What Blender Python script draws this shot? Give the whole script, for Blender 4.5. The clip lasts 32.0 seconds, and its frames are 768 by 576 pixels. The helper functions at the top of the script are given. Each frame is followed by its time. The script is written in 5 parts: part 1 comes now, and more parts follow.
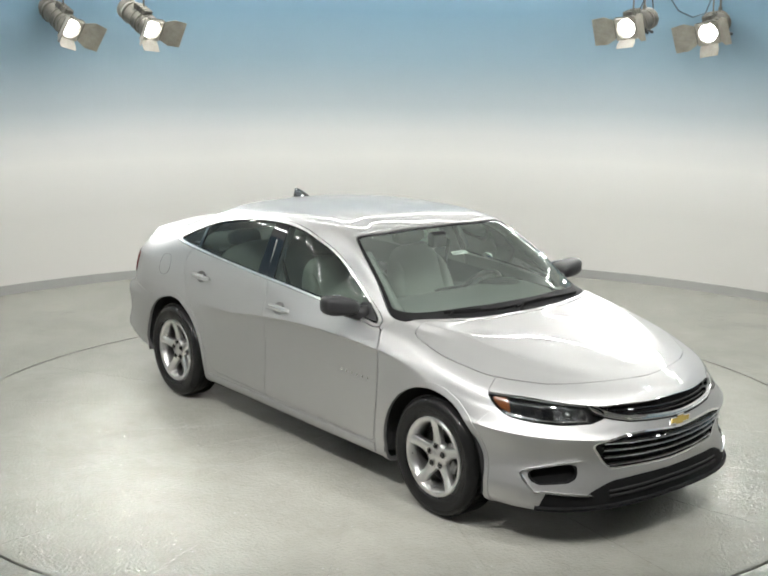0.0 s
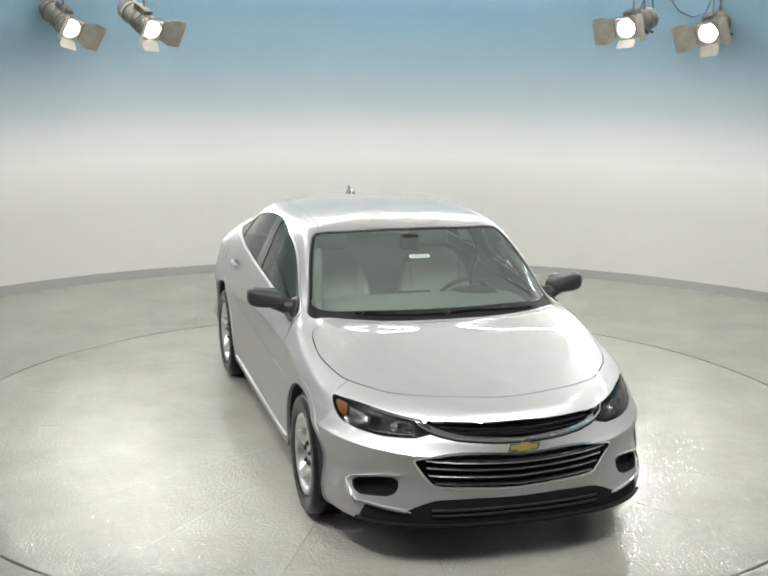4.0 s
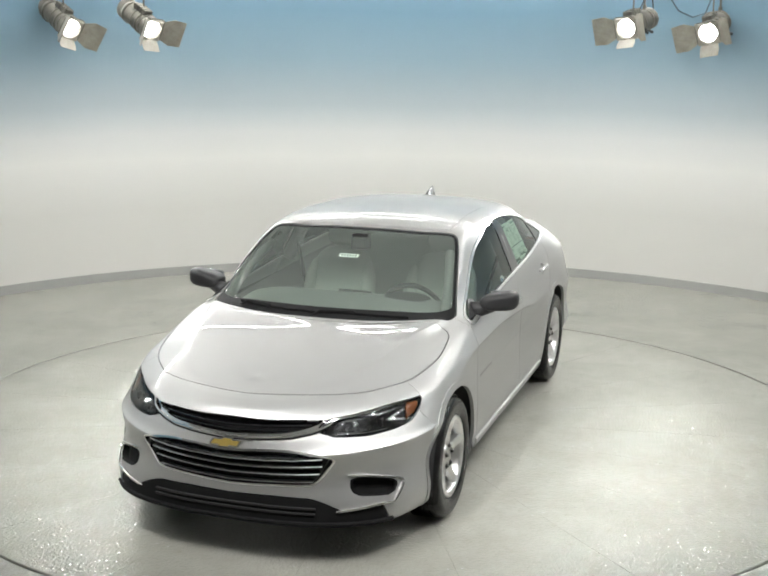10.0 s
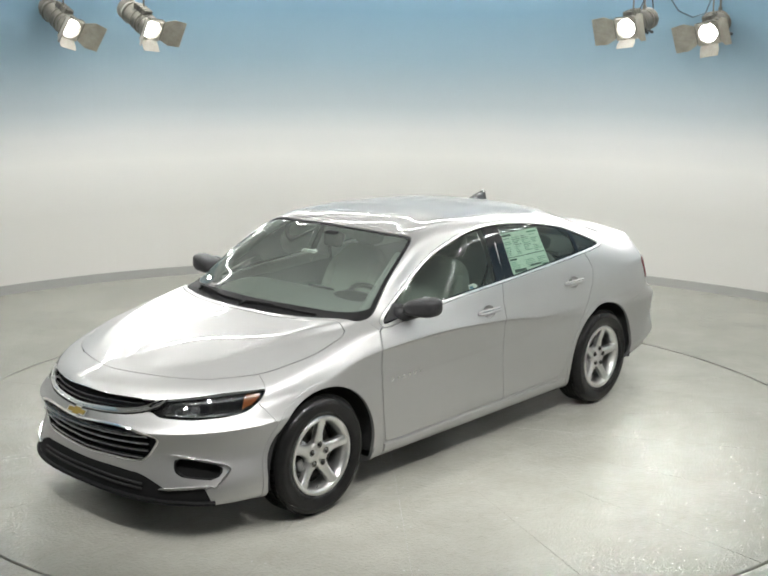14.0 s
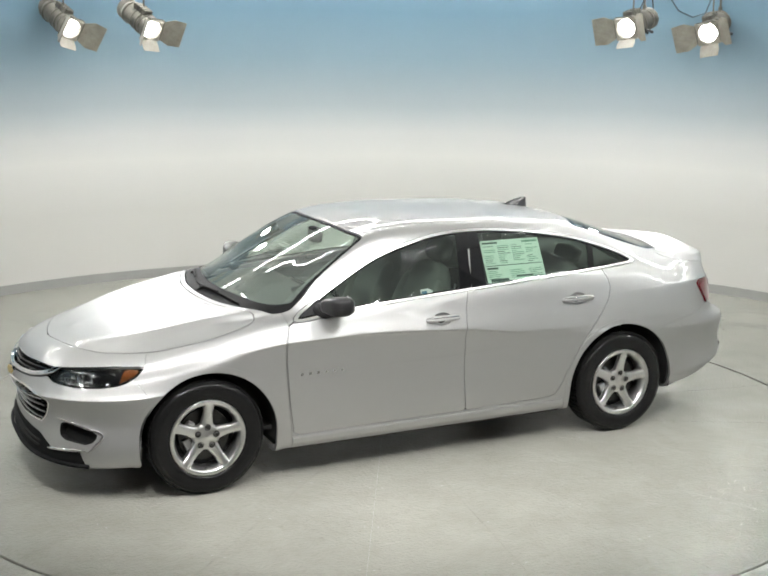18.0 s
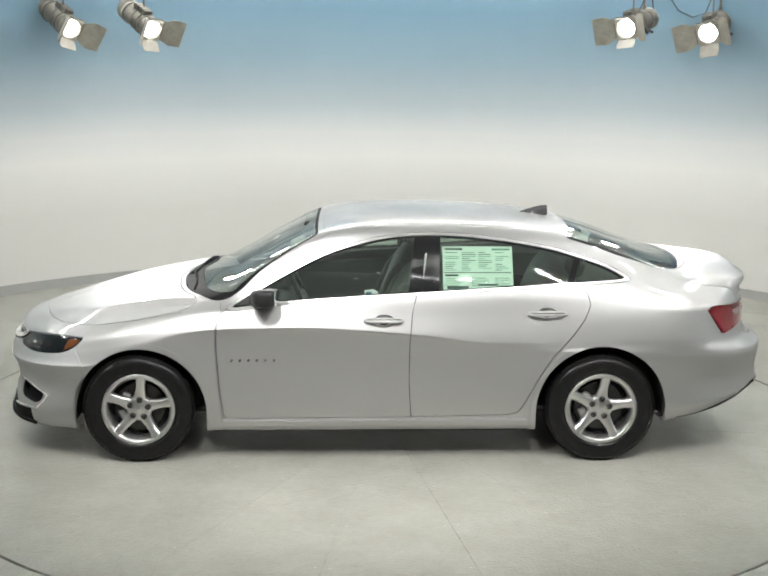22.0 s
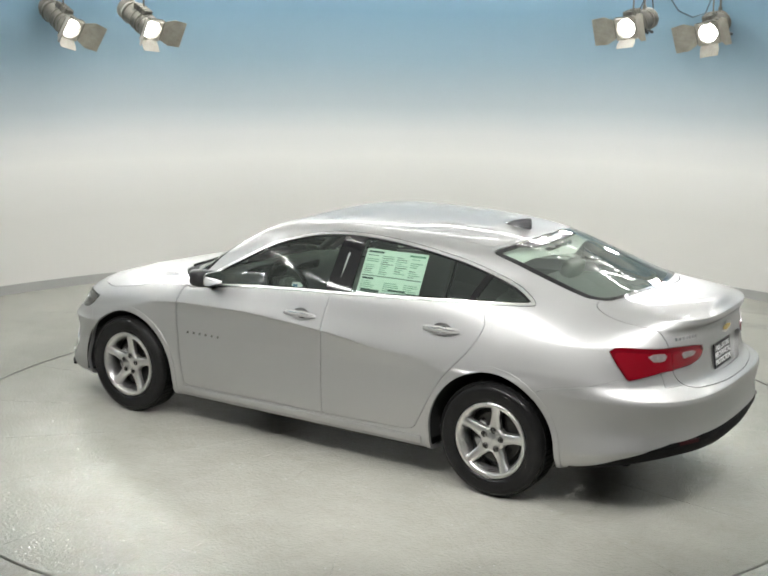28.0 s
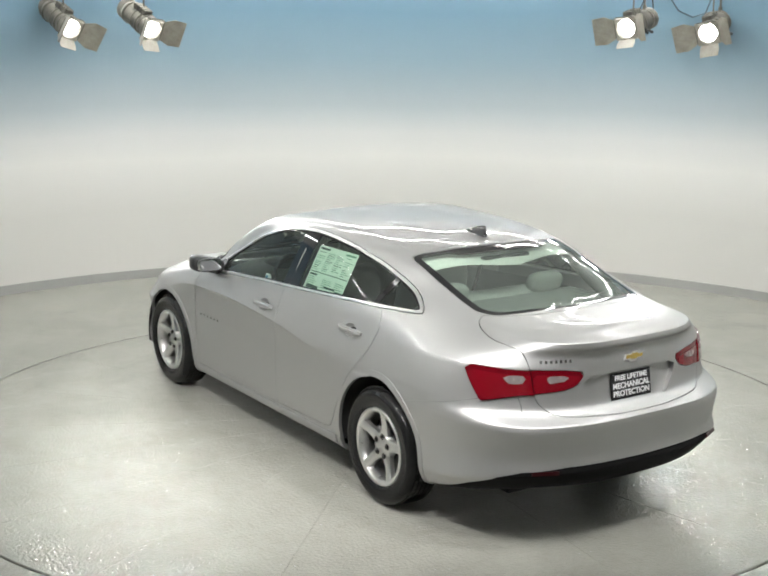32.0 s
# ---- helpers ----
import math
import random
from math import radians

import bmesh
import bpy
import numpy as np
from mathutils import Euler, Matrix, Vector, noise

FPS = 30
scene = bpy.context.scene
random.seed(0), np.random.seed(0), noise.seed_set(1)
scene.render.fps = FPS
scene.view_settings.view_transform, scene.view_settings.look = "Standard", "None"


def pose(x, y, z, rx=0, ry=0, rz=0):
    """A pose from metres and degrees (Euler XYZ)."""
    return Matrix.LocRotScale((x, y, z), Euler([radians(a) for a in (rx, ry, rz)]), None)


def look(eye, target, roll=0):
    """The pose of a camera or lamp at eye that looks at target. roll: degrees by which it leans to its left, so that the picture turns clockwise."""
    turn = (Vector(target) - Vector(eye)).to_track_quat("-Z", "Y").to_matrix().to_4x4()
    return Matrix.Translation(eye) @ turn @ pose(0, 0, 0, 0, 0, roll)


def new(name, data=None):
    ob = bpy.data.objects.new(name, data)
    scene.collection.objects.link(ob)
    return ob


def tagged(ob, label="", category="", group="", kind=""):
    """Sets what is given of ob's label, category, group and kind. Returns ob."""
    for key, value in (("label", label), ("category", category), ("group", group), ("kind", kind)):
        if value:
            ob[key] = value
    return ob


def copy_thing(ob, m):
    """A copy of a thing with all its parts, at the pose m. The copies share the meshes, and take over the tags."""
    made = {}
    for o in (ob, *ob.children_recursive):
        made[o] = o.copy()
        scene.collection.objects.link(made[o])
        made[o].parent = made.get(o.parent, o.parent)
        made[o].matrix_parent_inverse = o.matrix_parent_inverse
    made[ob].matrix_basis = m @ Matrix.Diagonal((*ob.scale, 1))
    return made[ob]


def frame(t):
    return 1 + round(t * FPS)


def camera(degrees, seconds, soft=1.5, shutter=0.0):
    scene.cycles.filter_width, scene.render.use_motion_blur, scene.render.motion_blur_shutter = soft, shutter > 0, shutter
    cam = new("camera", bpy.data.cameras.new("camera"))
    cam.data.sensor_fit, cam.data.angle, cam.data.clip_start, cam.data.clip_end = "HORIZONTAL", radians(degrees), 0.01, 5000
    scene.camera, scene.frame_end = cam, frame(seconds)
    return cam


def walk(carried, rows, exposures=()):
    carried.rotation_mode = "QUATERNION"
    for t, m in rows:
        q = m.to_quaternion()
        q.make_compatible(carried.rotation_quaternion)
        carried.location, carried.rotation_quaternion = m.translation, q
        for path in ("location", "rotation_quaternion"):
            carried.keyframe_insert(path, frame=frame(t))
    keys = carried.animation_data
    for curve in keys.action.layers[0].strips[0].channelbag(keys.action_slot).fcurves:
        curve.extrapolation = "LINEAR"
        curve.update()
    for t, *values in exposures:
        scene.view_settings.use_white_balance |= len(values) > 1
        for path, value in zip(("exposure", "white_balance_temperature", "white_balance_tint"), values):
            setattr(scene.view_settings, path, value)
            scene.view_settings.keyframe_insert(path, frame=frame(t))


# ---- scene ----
# camera: fixed on its stand, looking down at the turntable
EYE = Vector((0.0, -7.97222, 2.58980))
cam = camera(35.32026, 32.0, soft=2.0)
VIEW = look(EYE, EYE + Vector((-0.00100, 0.97834, -0.20701)), 0.46660)
walk(cam, [(0.0, VIEW), (32.0, VIEW)])


def turn_angle(t):
    """Turntable angle in degrees: a steady turn with a very slight change of pace."""
    return -50.75104 + -5.78119 * t + -0.00133 * (t - 16.0) ** 2


AXIS_X, AXIS_Y = -0.11210, -0.00922      # the turning axis in the car's own space


# ---------------------------------------------------------------- world and exposure
world = bpy.data.worlds.new("studio_world")
scene.world = world
world.use_nodes = True
world.node_tree.nodes["Background"].inputs[0].default_value = (0.75, 0.8, 0.85, 1)
world.node_tree.nodes["Background"].inputs[1].default_value = 0.02
scene.view_settings.exposure = 0.08
FRONT_BEAM, BACK_BEAM, WALL_BEAM = 660., 340., 340.      # watts of the lamps on the camera side and of those in view; of the pair that washes the wall


# ---------------------------------------------------------------- materials
def material(name, color=(.5, .5, .5), rough=.5, metal=0., coat=0., coat_rough=.03, spec=.5, emit=None, power=0., trans=0., ior=1.45, alpha=1.):
    m = bpy.data.materials.new(name)
    m.use_nodes = True
    b = m.node_tree.nodes["Principled BSDF"]
    b.inputs["Base Color"].default_value = (*color, 1)
    b.inputs["Roughness"].default_value = rough
    b.inputs["Metallic"].default_value = metal
    b.inputs["Coat Weight"].default_value = coat
    b.inputs["Coat Roughness"].default_value = coat_rough
    b.inputs["Specular IOR Level"].default_value = spec
    b.inputs["Transmission Weight"].default_value = trans
    b.inputs["IOR"].default_value = ior
    b.inputs["Alpha"].default_value = alpha
    if emit:
        b.inputs["Emission Color"].default_value = (*emit, 1)
        b.inputs["Emission Strength"].default_value = power
    return m


def node(m, kind, **values):
    n = m.node_tree.nodes.new(kind)
    for key, value in values.items():
        key = key.replace("_", " ")
        n.inputs[key].default_value = value
    return n


def join(m, a, ai, b, bi):
    m.node_tree.links.new(a.outputs[ai], b.inputs[bi])


def shader(m):
    return m.node_tree.nodes["Principled BSDF"]


def ramp(m, stops, interp="LINEAR"):
    r = m.node_tree.nodes.new("ShaderNodeValToRGB")
    r.color_ramp.interpolation = interp
    e = r.color_ramp.elements
    while len(e) > 1:
        e.remove(e[-1])
    e[0].position, e[0].color = stops[0][0], (*stops[0][1], 1)
    for p, c in stops[1:]:
        q = e.new(p)
        q.color = (*c, 1)
    return r


def mottled(name, a, b, scale, rough=.5, bump=0., bump_scale=200., detail=6., spread=.08, **more):
    """Two tones mixed by noise at two scales, with varying gloss and a fine relief."""
    m = material(name, a, rough, **more)
    co = m.node_tree.nodes.new("ShaderNodeTexCoord")
    n1 = node(m, "ShaderNodeTexNoise", Scale=scale, Detail=detail, Roughness=.6)
    n2 = node(m, "ShaderNodeTexNoise", Scale=scale * 9, Detail=4., Roughness=.6)
    add = m.node_tree.nodes.new("ShaderNodeMath")
    add.operation = "MULTIPLY_ADD"
    add.inputs[1].default_value = .35
    for n in (n1, n2):
        join(m, co, "Object", n, "Vector")
    join(m, n2, 0, add, 0)
    join(m, n1, 0, add, 2)
    r = ramp(m, [(.3, a), (1., b)])
    join(m, add, 0, r, 0)
    join(m, r, 0, shader(m), "Base Color")
    mr = m.node_tree.nodes.new("ShaderNodeMapRange")
    mr.inputs[1].default_value, mr.inputs[2].default_value = .4, .9
    mr.inputs[3].default_value, mr.inputs[4].default_value = max(rough - spread, .01), min(rough + spread, 1)
    join(m, add, 0, mr, 0)
    join(m, mr, 0, shader(m), "Roughness")
    if bump:
        n3 = node(m, "ShaderNodeTexNoise", Scale=bump_scale, Detail=3.)
        bp = node(m, "ShaderNodeBump", Strength=bump, Distance=.002)
        join(m, co, "Object", n3, "Vector")
        join(m, n3, 0, bp, "Height")
        join(m, bp, 0, shader(m), "Normal")
    return m


def concrete_floor(name):
    m = mottled(name, (.295, .290, .258), (.385, .378, .338), 2.1, rough=.018, spread=.005, spec=.25, detail=5.)
    co = m.node_tree.nodes.new("ShaderNodeTexCoord")
    n = node(m, "ShaderNodeTexNoise", Scale=52., Detail=2., Roughness=.6)
    n2 = node(m, "ShaderNodeTexNoise", Scale=9., Detail=3., Roughness=.5)
    mix = m.node_tree.nodes.new("ShaderNodeMath")
    mix.operation = "MULTIPLY_ADD"
    mix.inputs[1].default_value = .6
    # scuffs and small stains
    n3 = node(m, "ShaderNodeTexNoise", Scale=11., Detail=5., Roughness=.65, Distortion=.6)
    join(m, co, "Object", n3, "Vector")
    r3 = ramp(m, [(.0, (1, 1, 1)), (.62, (1, 1, 1)), (.72, (.89, .885, .87)), (1, (.74, .73, .71))])
    join(m, n3, 0, r3, 0)
    mul = m.node_tree.nodes.new("ShaderNodeMix")
    mul.data_type, mul.blend_type = "RGBA", "MULTIPLY"
    mul.inputs["Factor"].default_value = 1.
    old = shader(m).inputs["Base Color"].links[0].from_socket
    tones = old.node.color_ramp.elements
    tones[0].position, tones[1].position = .40, .98
    m.node_tree.links.new(old, mul.inputs[6])
    m.node_tree.links.new(r3.outputs[0], mul.inputs[7])
    m.node_tree.links.new(mul.outputs[2], shader(m).inputs["Base Color"])
    bp = node(m, "ShaderNodeBump", Strength=1., Distance=.0060)
    join(m, co, "Object", n, "Vector")
    join(m, co, "Object", n2, "Vector")
    join(m, n2, 0, mix, 0)
    join(m, n, 0, mix, 2)
    join(m, mix, 0, bp, "Height")
    join(m, bp, 0, shader(m), "Normal")
    # each slab is polished a little differently
    info = m.node_tree.nodes.new("ShaderNodeObjectInfo")
    gloss = m.node_tree.nodes.new("ShaderNodeMapRange")
    gloss.inputs[3].default_value, gloss.inputs[4].default_value = .23, .31
    join(m, info, "Random", gloss, 0)
    join(m, gloss, 0, shader(m), "Specular IOR Level")
    return m


def backdrop_paint_lit_band(name):
    """White cyclorama paint with a painted-in band of light, pale blue above it, white again out of view to limit blue
    bounce; slightly uneven from the roller.
    """
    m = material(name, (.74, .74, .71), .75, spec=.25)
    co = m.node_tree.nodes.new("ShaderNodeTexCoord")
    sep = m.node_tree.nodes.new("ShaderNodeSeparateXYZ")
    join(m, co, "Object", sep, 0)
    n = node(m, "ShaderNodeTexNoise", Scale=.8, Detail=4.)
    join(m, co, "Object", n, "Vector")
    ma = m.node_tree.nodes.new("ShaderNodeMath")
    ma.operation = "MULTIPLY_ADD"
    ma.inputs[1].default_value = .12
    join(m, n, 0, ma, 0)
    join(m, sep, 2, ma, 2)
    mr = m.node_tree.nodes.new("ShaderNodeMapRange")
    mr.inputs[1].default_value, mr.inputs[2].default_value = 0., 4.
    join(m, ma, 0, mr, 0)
    # bright band at .33 and duller foot: wall light put into the colour
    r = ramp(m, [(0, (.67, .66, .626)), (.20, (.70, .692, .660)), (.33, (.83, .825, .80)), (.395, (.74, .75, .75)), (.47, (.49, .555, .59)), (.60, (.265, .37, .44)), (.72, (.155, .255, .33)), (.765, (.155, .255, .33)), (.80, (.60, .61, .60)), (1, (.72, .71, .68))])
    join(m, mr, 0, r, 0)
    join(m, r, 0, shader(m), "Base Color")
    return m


FLOOR = concrete_floor("polished_concrete")
WALL = backdrop_paint_lit_band("cyclorama_paint_lit_band")
DRAPE = mottled("dark_grey_wall_paint", (.20, .20, .195), (.25, .25, .24), 1.2, rough=.8)
SKIRT = mottled("grey_skirting", (.33, .33, .318), (.39, .39, .37), 3., rough=.5)
CEIL = mottled("ceiling_paint", (.70, .70, .68), (.76, .76, .74), .7, rough=.8)
GAP = material("dark_joint", (.03, .03, .03), .8)
STRIP = material("strip_glow", (1, 1, 1), .5, emit=(.985, 1., .985), power=78.)
LENS = material("lamp_lens_glow", (1, 1, 1), .3, emit=(1., .99, .97), power=16.)
LAMPMETAL = mottled("worn_lamp_metal", (.02, .019, .015), (.20, .185, .155), 12., rough=.5, metal=.3)


# ---------------------------------------------------------------- mesh helpers
def mesh_object(name, verts, faces, mat, parent=None, label="", smooth=False, normals=None):
    me = bpy.data.meshes.new(name)
    me.from_pydata([tuple(v) for v in verts], [], [tuple(f) for f in faces])
    me.materials.append(mat)
    if smooth or normals is not None:
        me.polygons.foreach_set("use_smooth", [True] * len(me.polygons))
    me.update()
    if normals is not None:
        me.normals_split_custom_set_from_vertices([tuple(n) for n in normals])
    ob = new(name, me)
    if parent:
        ob.parent = parent
    if label:
        tagged(ob, label)
    return ob


def part(name, bm, mat, parent=None, label="", smooth=False):
    """Links a bmesh as one mesh object under a thing or under a part."""
    bmesh.ops.recalc_face_normals(bm, faces=bm.faces)
    me = bpy.data.meshes.new(name)
    bm.to_mesh(me)
    bm.free()
    me.materials.append(mat)
    if smooth:
        me.polygons.foreach_set("use_smooth", [True] * len(me.polygons))
    ob = new(name, me)
    if parent:
        ob.parent = parent
    if label:
        tagged(ob, label)
    return ob


def lathe(profile, n=48, axis="z", closed=False, arc=2 * math.pi, start=0.):
    """Turns a profile of (radius, height) about an axis."""
    full = abs(arc - 2 * math.pi) < 1e-6
    m = n if full else n + 1
    verts, faces = [], []
    for r, h in profile:
        for i in range(m):
            a = start + arc * i / n
            c, s = r * math.cos(a), r * math.sin(a)
            verts.append({"z": (c, s, h), "y": (c, h, s), "x": (h, c, s)}[axis])
    k = len(profile)
    for j in range(k if closed else k - 1):
        for i in range(n):
            a, b = i, (i + 1) % m
            p, q = j * m, ((j + 1) % k) * m
            faces.append((p + a, p + b, q + b, q + a))
    return verts, faces


def bm_box(sx, sy, sz, at=(0, 0, 0), bevel=0., seg=2, rot=(0, 0, 0)):
    bm = bmesh.new()
    bmesh.ops.create_cube(bm, size=1)
    bmesh.ops.scale(bm, vec=(sx, sy, sz), verts=bm.verts)
    if bevel:
        bmesh.ops.bevel(bm, geom=bm.edges[:], offset=bevel, segments=seg, affect="EDGES", profile=.5)
    bmesh.ops.transform(bm, matrix=pose(*at, *rot), verts=bm.verts)
    return bm


def bm_tube(path, r, n=10, close=False):
    """A round bar along a path; r may be one radius for each point."""
    bm = bmesh.new()
    P = [Vector(p) for p in path]
    rr = r if isinstance(r, (list, tuple)) else [r] * len(P)
    rings, up = [], None
    for i, p in enumerate(P):
        d = (P[(i + 1) % len(P)] - P[i - 1]) if close else (P[min(i + 1, len(P) - 1)] - P[max(i - 1, 0)])
        d.normalize()
        if up is None:
            up = d.orthogonal().normalized()
        up = (up - d * up.dot(d)).normalized()
        w = d.cross(up)
        rings.append([bm.verts.new(p + rr[i] * (up * math.cos(2 * math.pi * k / n) + w * math.sin(2 * math.pi * k / n))) for k in range(n)])
    for i in range(len(P) if close else len(P) - 1):
        a, b = rings[i], rings[(i + 1) % len(P)]
        for k in range(n):
            bm.faces.new((a[k], a[(k + 1) % n], b[(k + 1) % n], b[k]))
    if not close:
        bm.faces.new(rings[0][::-1])
        bm.faces.new(rings[-1])
    return bm


# ---------------------------------------------------------------- studio
WALL_R, DECK_R, CEIL_Z, BACK_Y = 5.36, 3.007, 5.2, -10.5


def stadium(r, n=180, back=BACK_Y):
    """Plan of the studio: half a circle behind the turntable, straight sides, a flat wall behind the camera."""
    pts = [(r * math.cos(math.pi * i / n), r * math.sin(math.pi * i / n)) for i in range(n + 1)]
    return pts + [(-r, back * .5), (-r, back), (0, back), (r, back), (r, back * .5)]


def ring_prism(inner, outer, z0, z1):
    n = len(inner)
    verts = [(x, y, z) for loop in (inner, outer) for z in (z0, z1) for x, y in loop]
    faces = []
    for i in range(n):
        j = (i + 1) % n
        a, b, c, d = 0, n, 2 * n, 3 * n
        faces += [(a + i, b + i, b + j, a + j), (c + i, c + j, d + j, d + i), (b + i, d + i, d + j, b + j), (a + i, a + j, c + j, c + i)]
    return verts, faces


def wall_strip(pts, thick, z0, z1):
    """An upright wall along an open line, thickened away from the room's middle."""
    P = [Vector((x, y, 0)) for x, y in pts]
    n = len(P)
    out = []
    for i in range(n):
        d = (P[i] - P[max(i - 1, 0)]).normalized() + (P[min(i + 1, n - 1)] - P[i]).normalized()
        w = Vector((d.y, -d.x, 0)).normalized()
        k = 1.414 if 0 < i < n - 1 and abs((P[i] - P[i - 1]).normalized().dot((P[i + 1] - P[i]).normalized())) < .2 else 1.
        out.append(P[i] + w * thick * k)
    verts = [(p.x, p.y, z) for line in (P, out) for z in (z0, z1) for p in line]
    a, b, c, e = 0, n, 2 * n, 3 * n
    faces = []
    for i in range(n - 1):
        j = i + 1
        faces += [(a + i, b + i, b + j, a + j), (c + i, c + j, e + j, e + i), (b + i, e + i, e + j, b + j), (a + i, a + j, c + j, c + i)]
    faces += [(a, c, e, b), (n - 1, 2 * n - 1, 4 * n - 1, 3 * n - 1)]
    return verts, faces


def build_studio():
    back = BACK_Y
    split = -3.6
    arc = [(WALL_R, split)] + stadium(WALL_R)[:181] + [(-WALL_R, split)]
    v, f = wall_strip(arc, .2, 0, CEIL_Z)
    tagged(mesh_object("wall_cyclorama", v, f, WALL, smooth=False), "curved white studio wall fading to pale blue above, with a painted-in band of light", "wall", kind="structure")
    v, f = wall_strip([(-WALL_R, split - .002), (-WALL_R, back), (WALL_R, back), (WALL_R, split - .002)], .2, 0, CEIL_Z)
    tagged(mesh_object("wall_rear", v, f, DRAPE), "dark grey studio wall behind the camera", "wall", kind="structure")
    v, f = ring_prism(stadium(WALL_R - .018, back=back + .018), stadium(WALL_R - .001, back=back + .001), 0, .092)
    tagged(mesh_object("baseboard", v, f, SKIRT), "plain grey baseboard along the curved wall", "baseboard", kind="structure")
    # outer floor with the round pit edge for the turntable
    n = 144
    verts, faces = [], []
    for i in range(n):
        a = 2 * math.pi * i / n
        c, s = math.cos(a), math.sin(a)
        verts += [((DECK_R + .020) * c, (DECK_R + .020) * s, 0), (40 * c, 40 * s, 0), ((DECK_R + .020) * c, (DECK_R + .020) * s, -.05)]
    for i in range(n):
        j = (i + 1) % n
        faces += [(3 * i, 3 * i + 1, 3 * j + 1, 3 * j), (3 * i, 3 * j, 3 * j + 2, 3 * i + 2)]
    tagged(mesh_object("floor", verts, faces, FLOOR), "polished pale grey concrete studio floor", "floor", kind="structure")
    v, f = lathe([(0.001, -.06), (DECK_R + .05, -.06)], 96)
    tagged(mesh_object("pit_floor", v, f, GAP), "dark joint under the turntable rim", "floor", kind="structure")
    v, f = ring_prism(stadium(.01, back=-.01), stadium(WALL_R + .2, back=back - .2), CEIL_Z, CEIL_Z + .15)
    tagged(mesh_object("ceiling", v, f, CEIL), "plain white studio ceiling", "ceiling", kind="structure")


def strip_light(w, tube):
    """A slim batten high on the wall: a housing with a glowing tube on the side that faces the room."""
    e = new("strip_light")
    part("housing", bm_box(w, .05, .15, (0, .045, 0), .012), CEIL, e)
    part("hood", bm_box(w, .12, .012, (0, -.01, .078), .004), CEIL, e)
    part("diffuser", bm_box(w - .03, .045 if tube > .03 else .02, tube, (0, 0, .035), tube * .24), STRIP, e, "glowing white tube cover")
    return tagged(e, "slim white strip light mounted high in the studio, switched on", "light", "strip lights round the studio")


def build_strips():
    slim, base = strip_light(1.54, .028), strip_light(1.54, .034)
    used, spots, r, z, n = [], [], WALL_R - .10, 3.62, 10
    for i in range(n):
        a = math.pi * (i + .5) / n
        spots.append(((r - .03) * math.cos(a), (r - .03) * math.sin(a), math.degrees(a) - 90))
    for k in range(3):
        for sx in (-1, 1):
            spots.append((sx * r, -.85 - 1.62 * k, -90 * sx))
    spots = [(x, y, z, a, 0) for x, y, a in spots]
    # a second row hung over the lamps and under the ceiling, facing down
    for k in range(4):
        spots.append((-2.43 + 1.62 * k, 4.2, 4.25, 0, 50))
    for k in range(3):
        for sx in (-1, 1):
            spots.append((sx * 3.9, 2.0 - 2.6 * k, CEIL_Z - .09, 90, 80 * sx))
        spots.append((-1.62 + 1.62 * k, -5.6, CEIL_Z - .09, 180, 80))
    for i, (x, y, h, a, tip) in enumerate(spots):
        m = pose(x, y, h, 0, 0, a) @ pose(0, 0, 0, tip, 0, 0)
        first = slim if h < 4 else base
        if first in used:
            copy_thing(first, m)
        else:
            first.matrix_basis = m
            used.append(first)


TURNTABLE = None


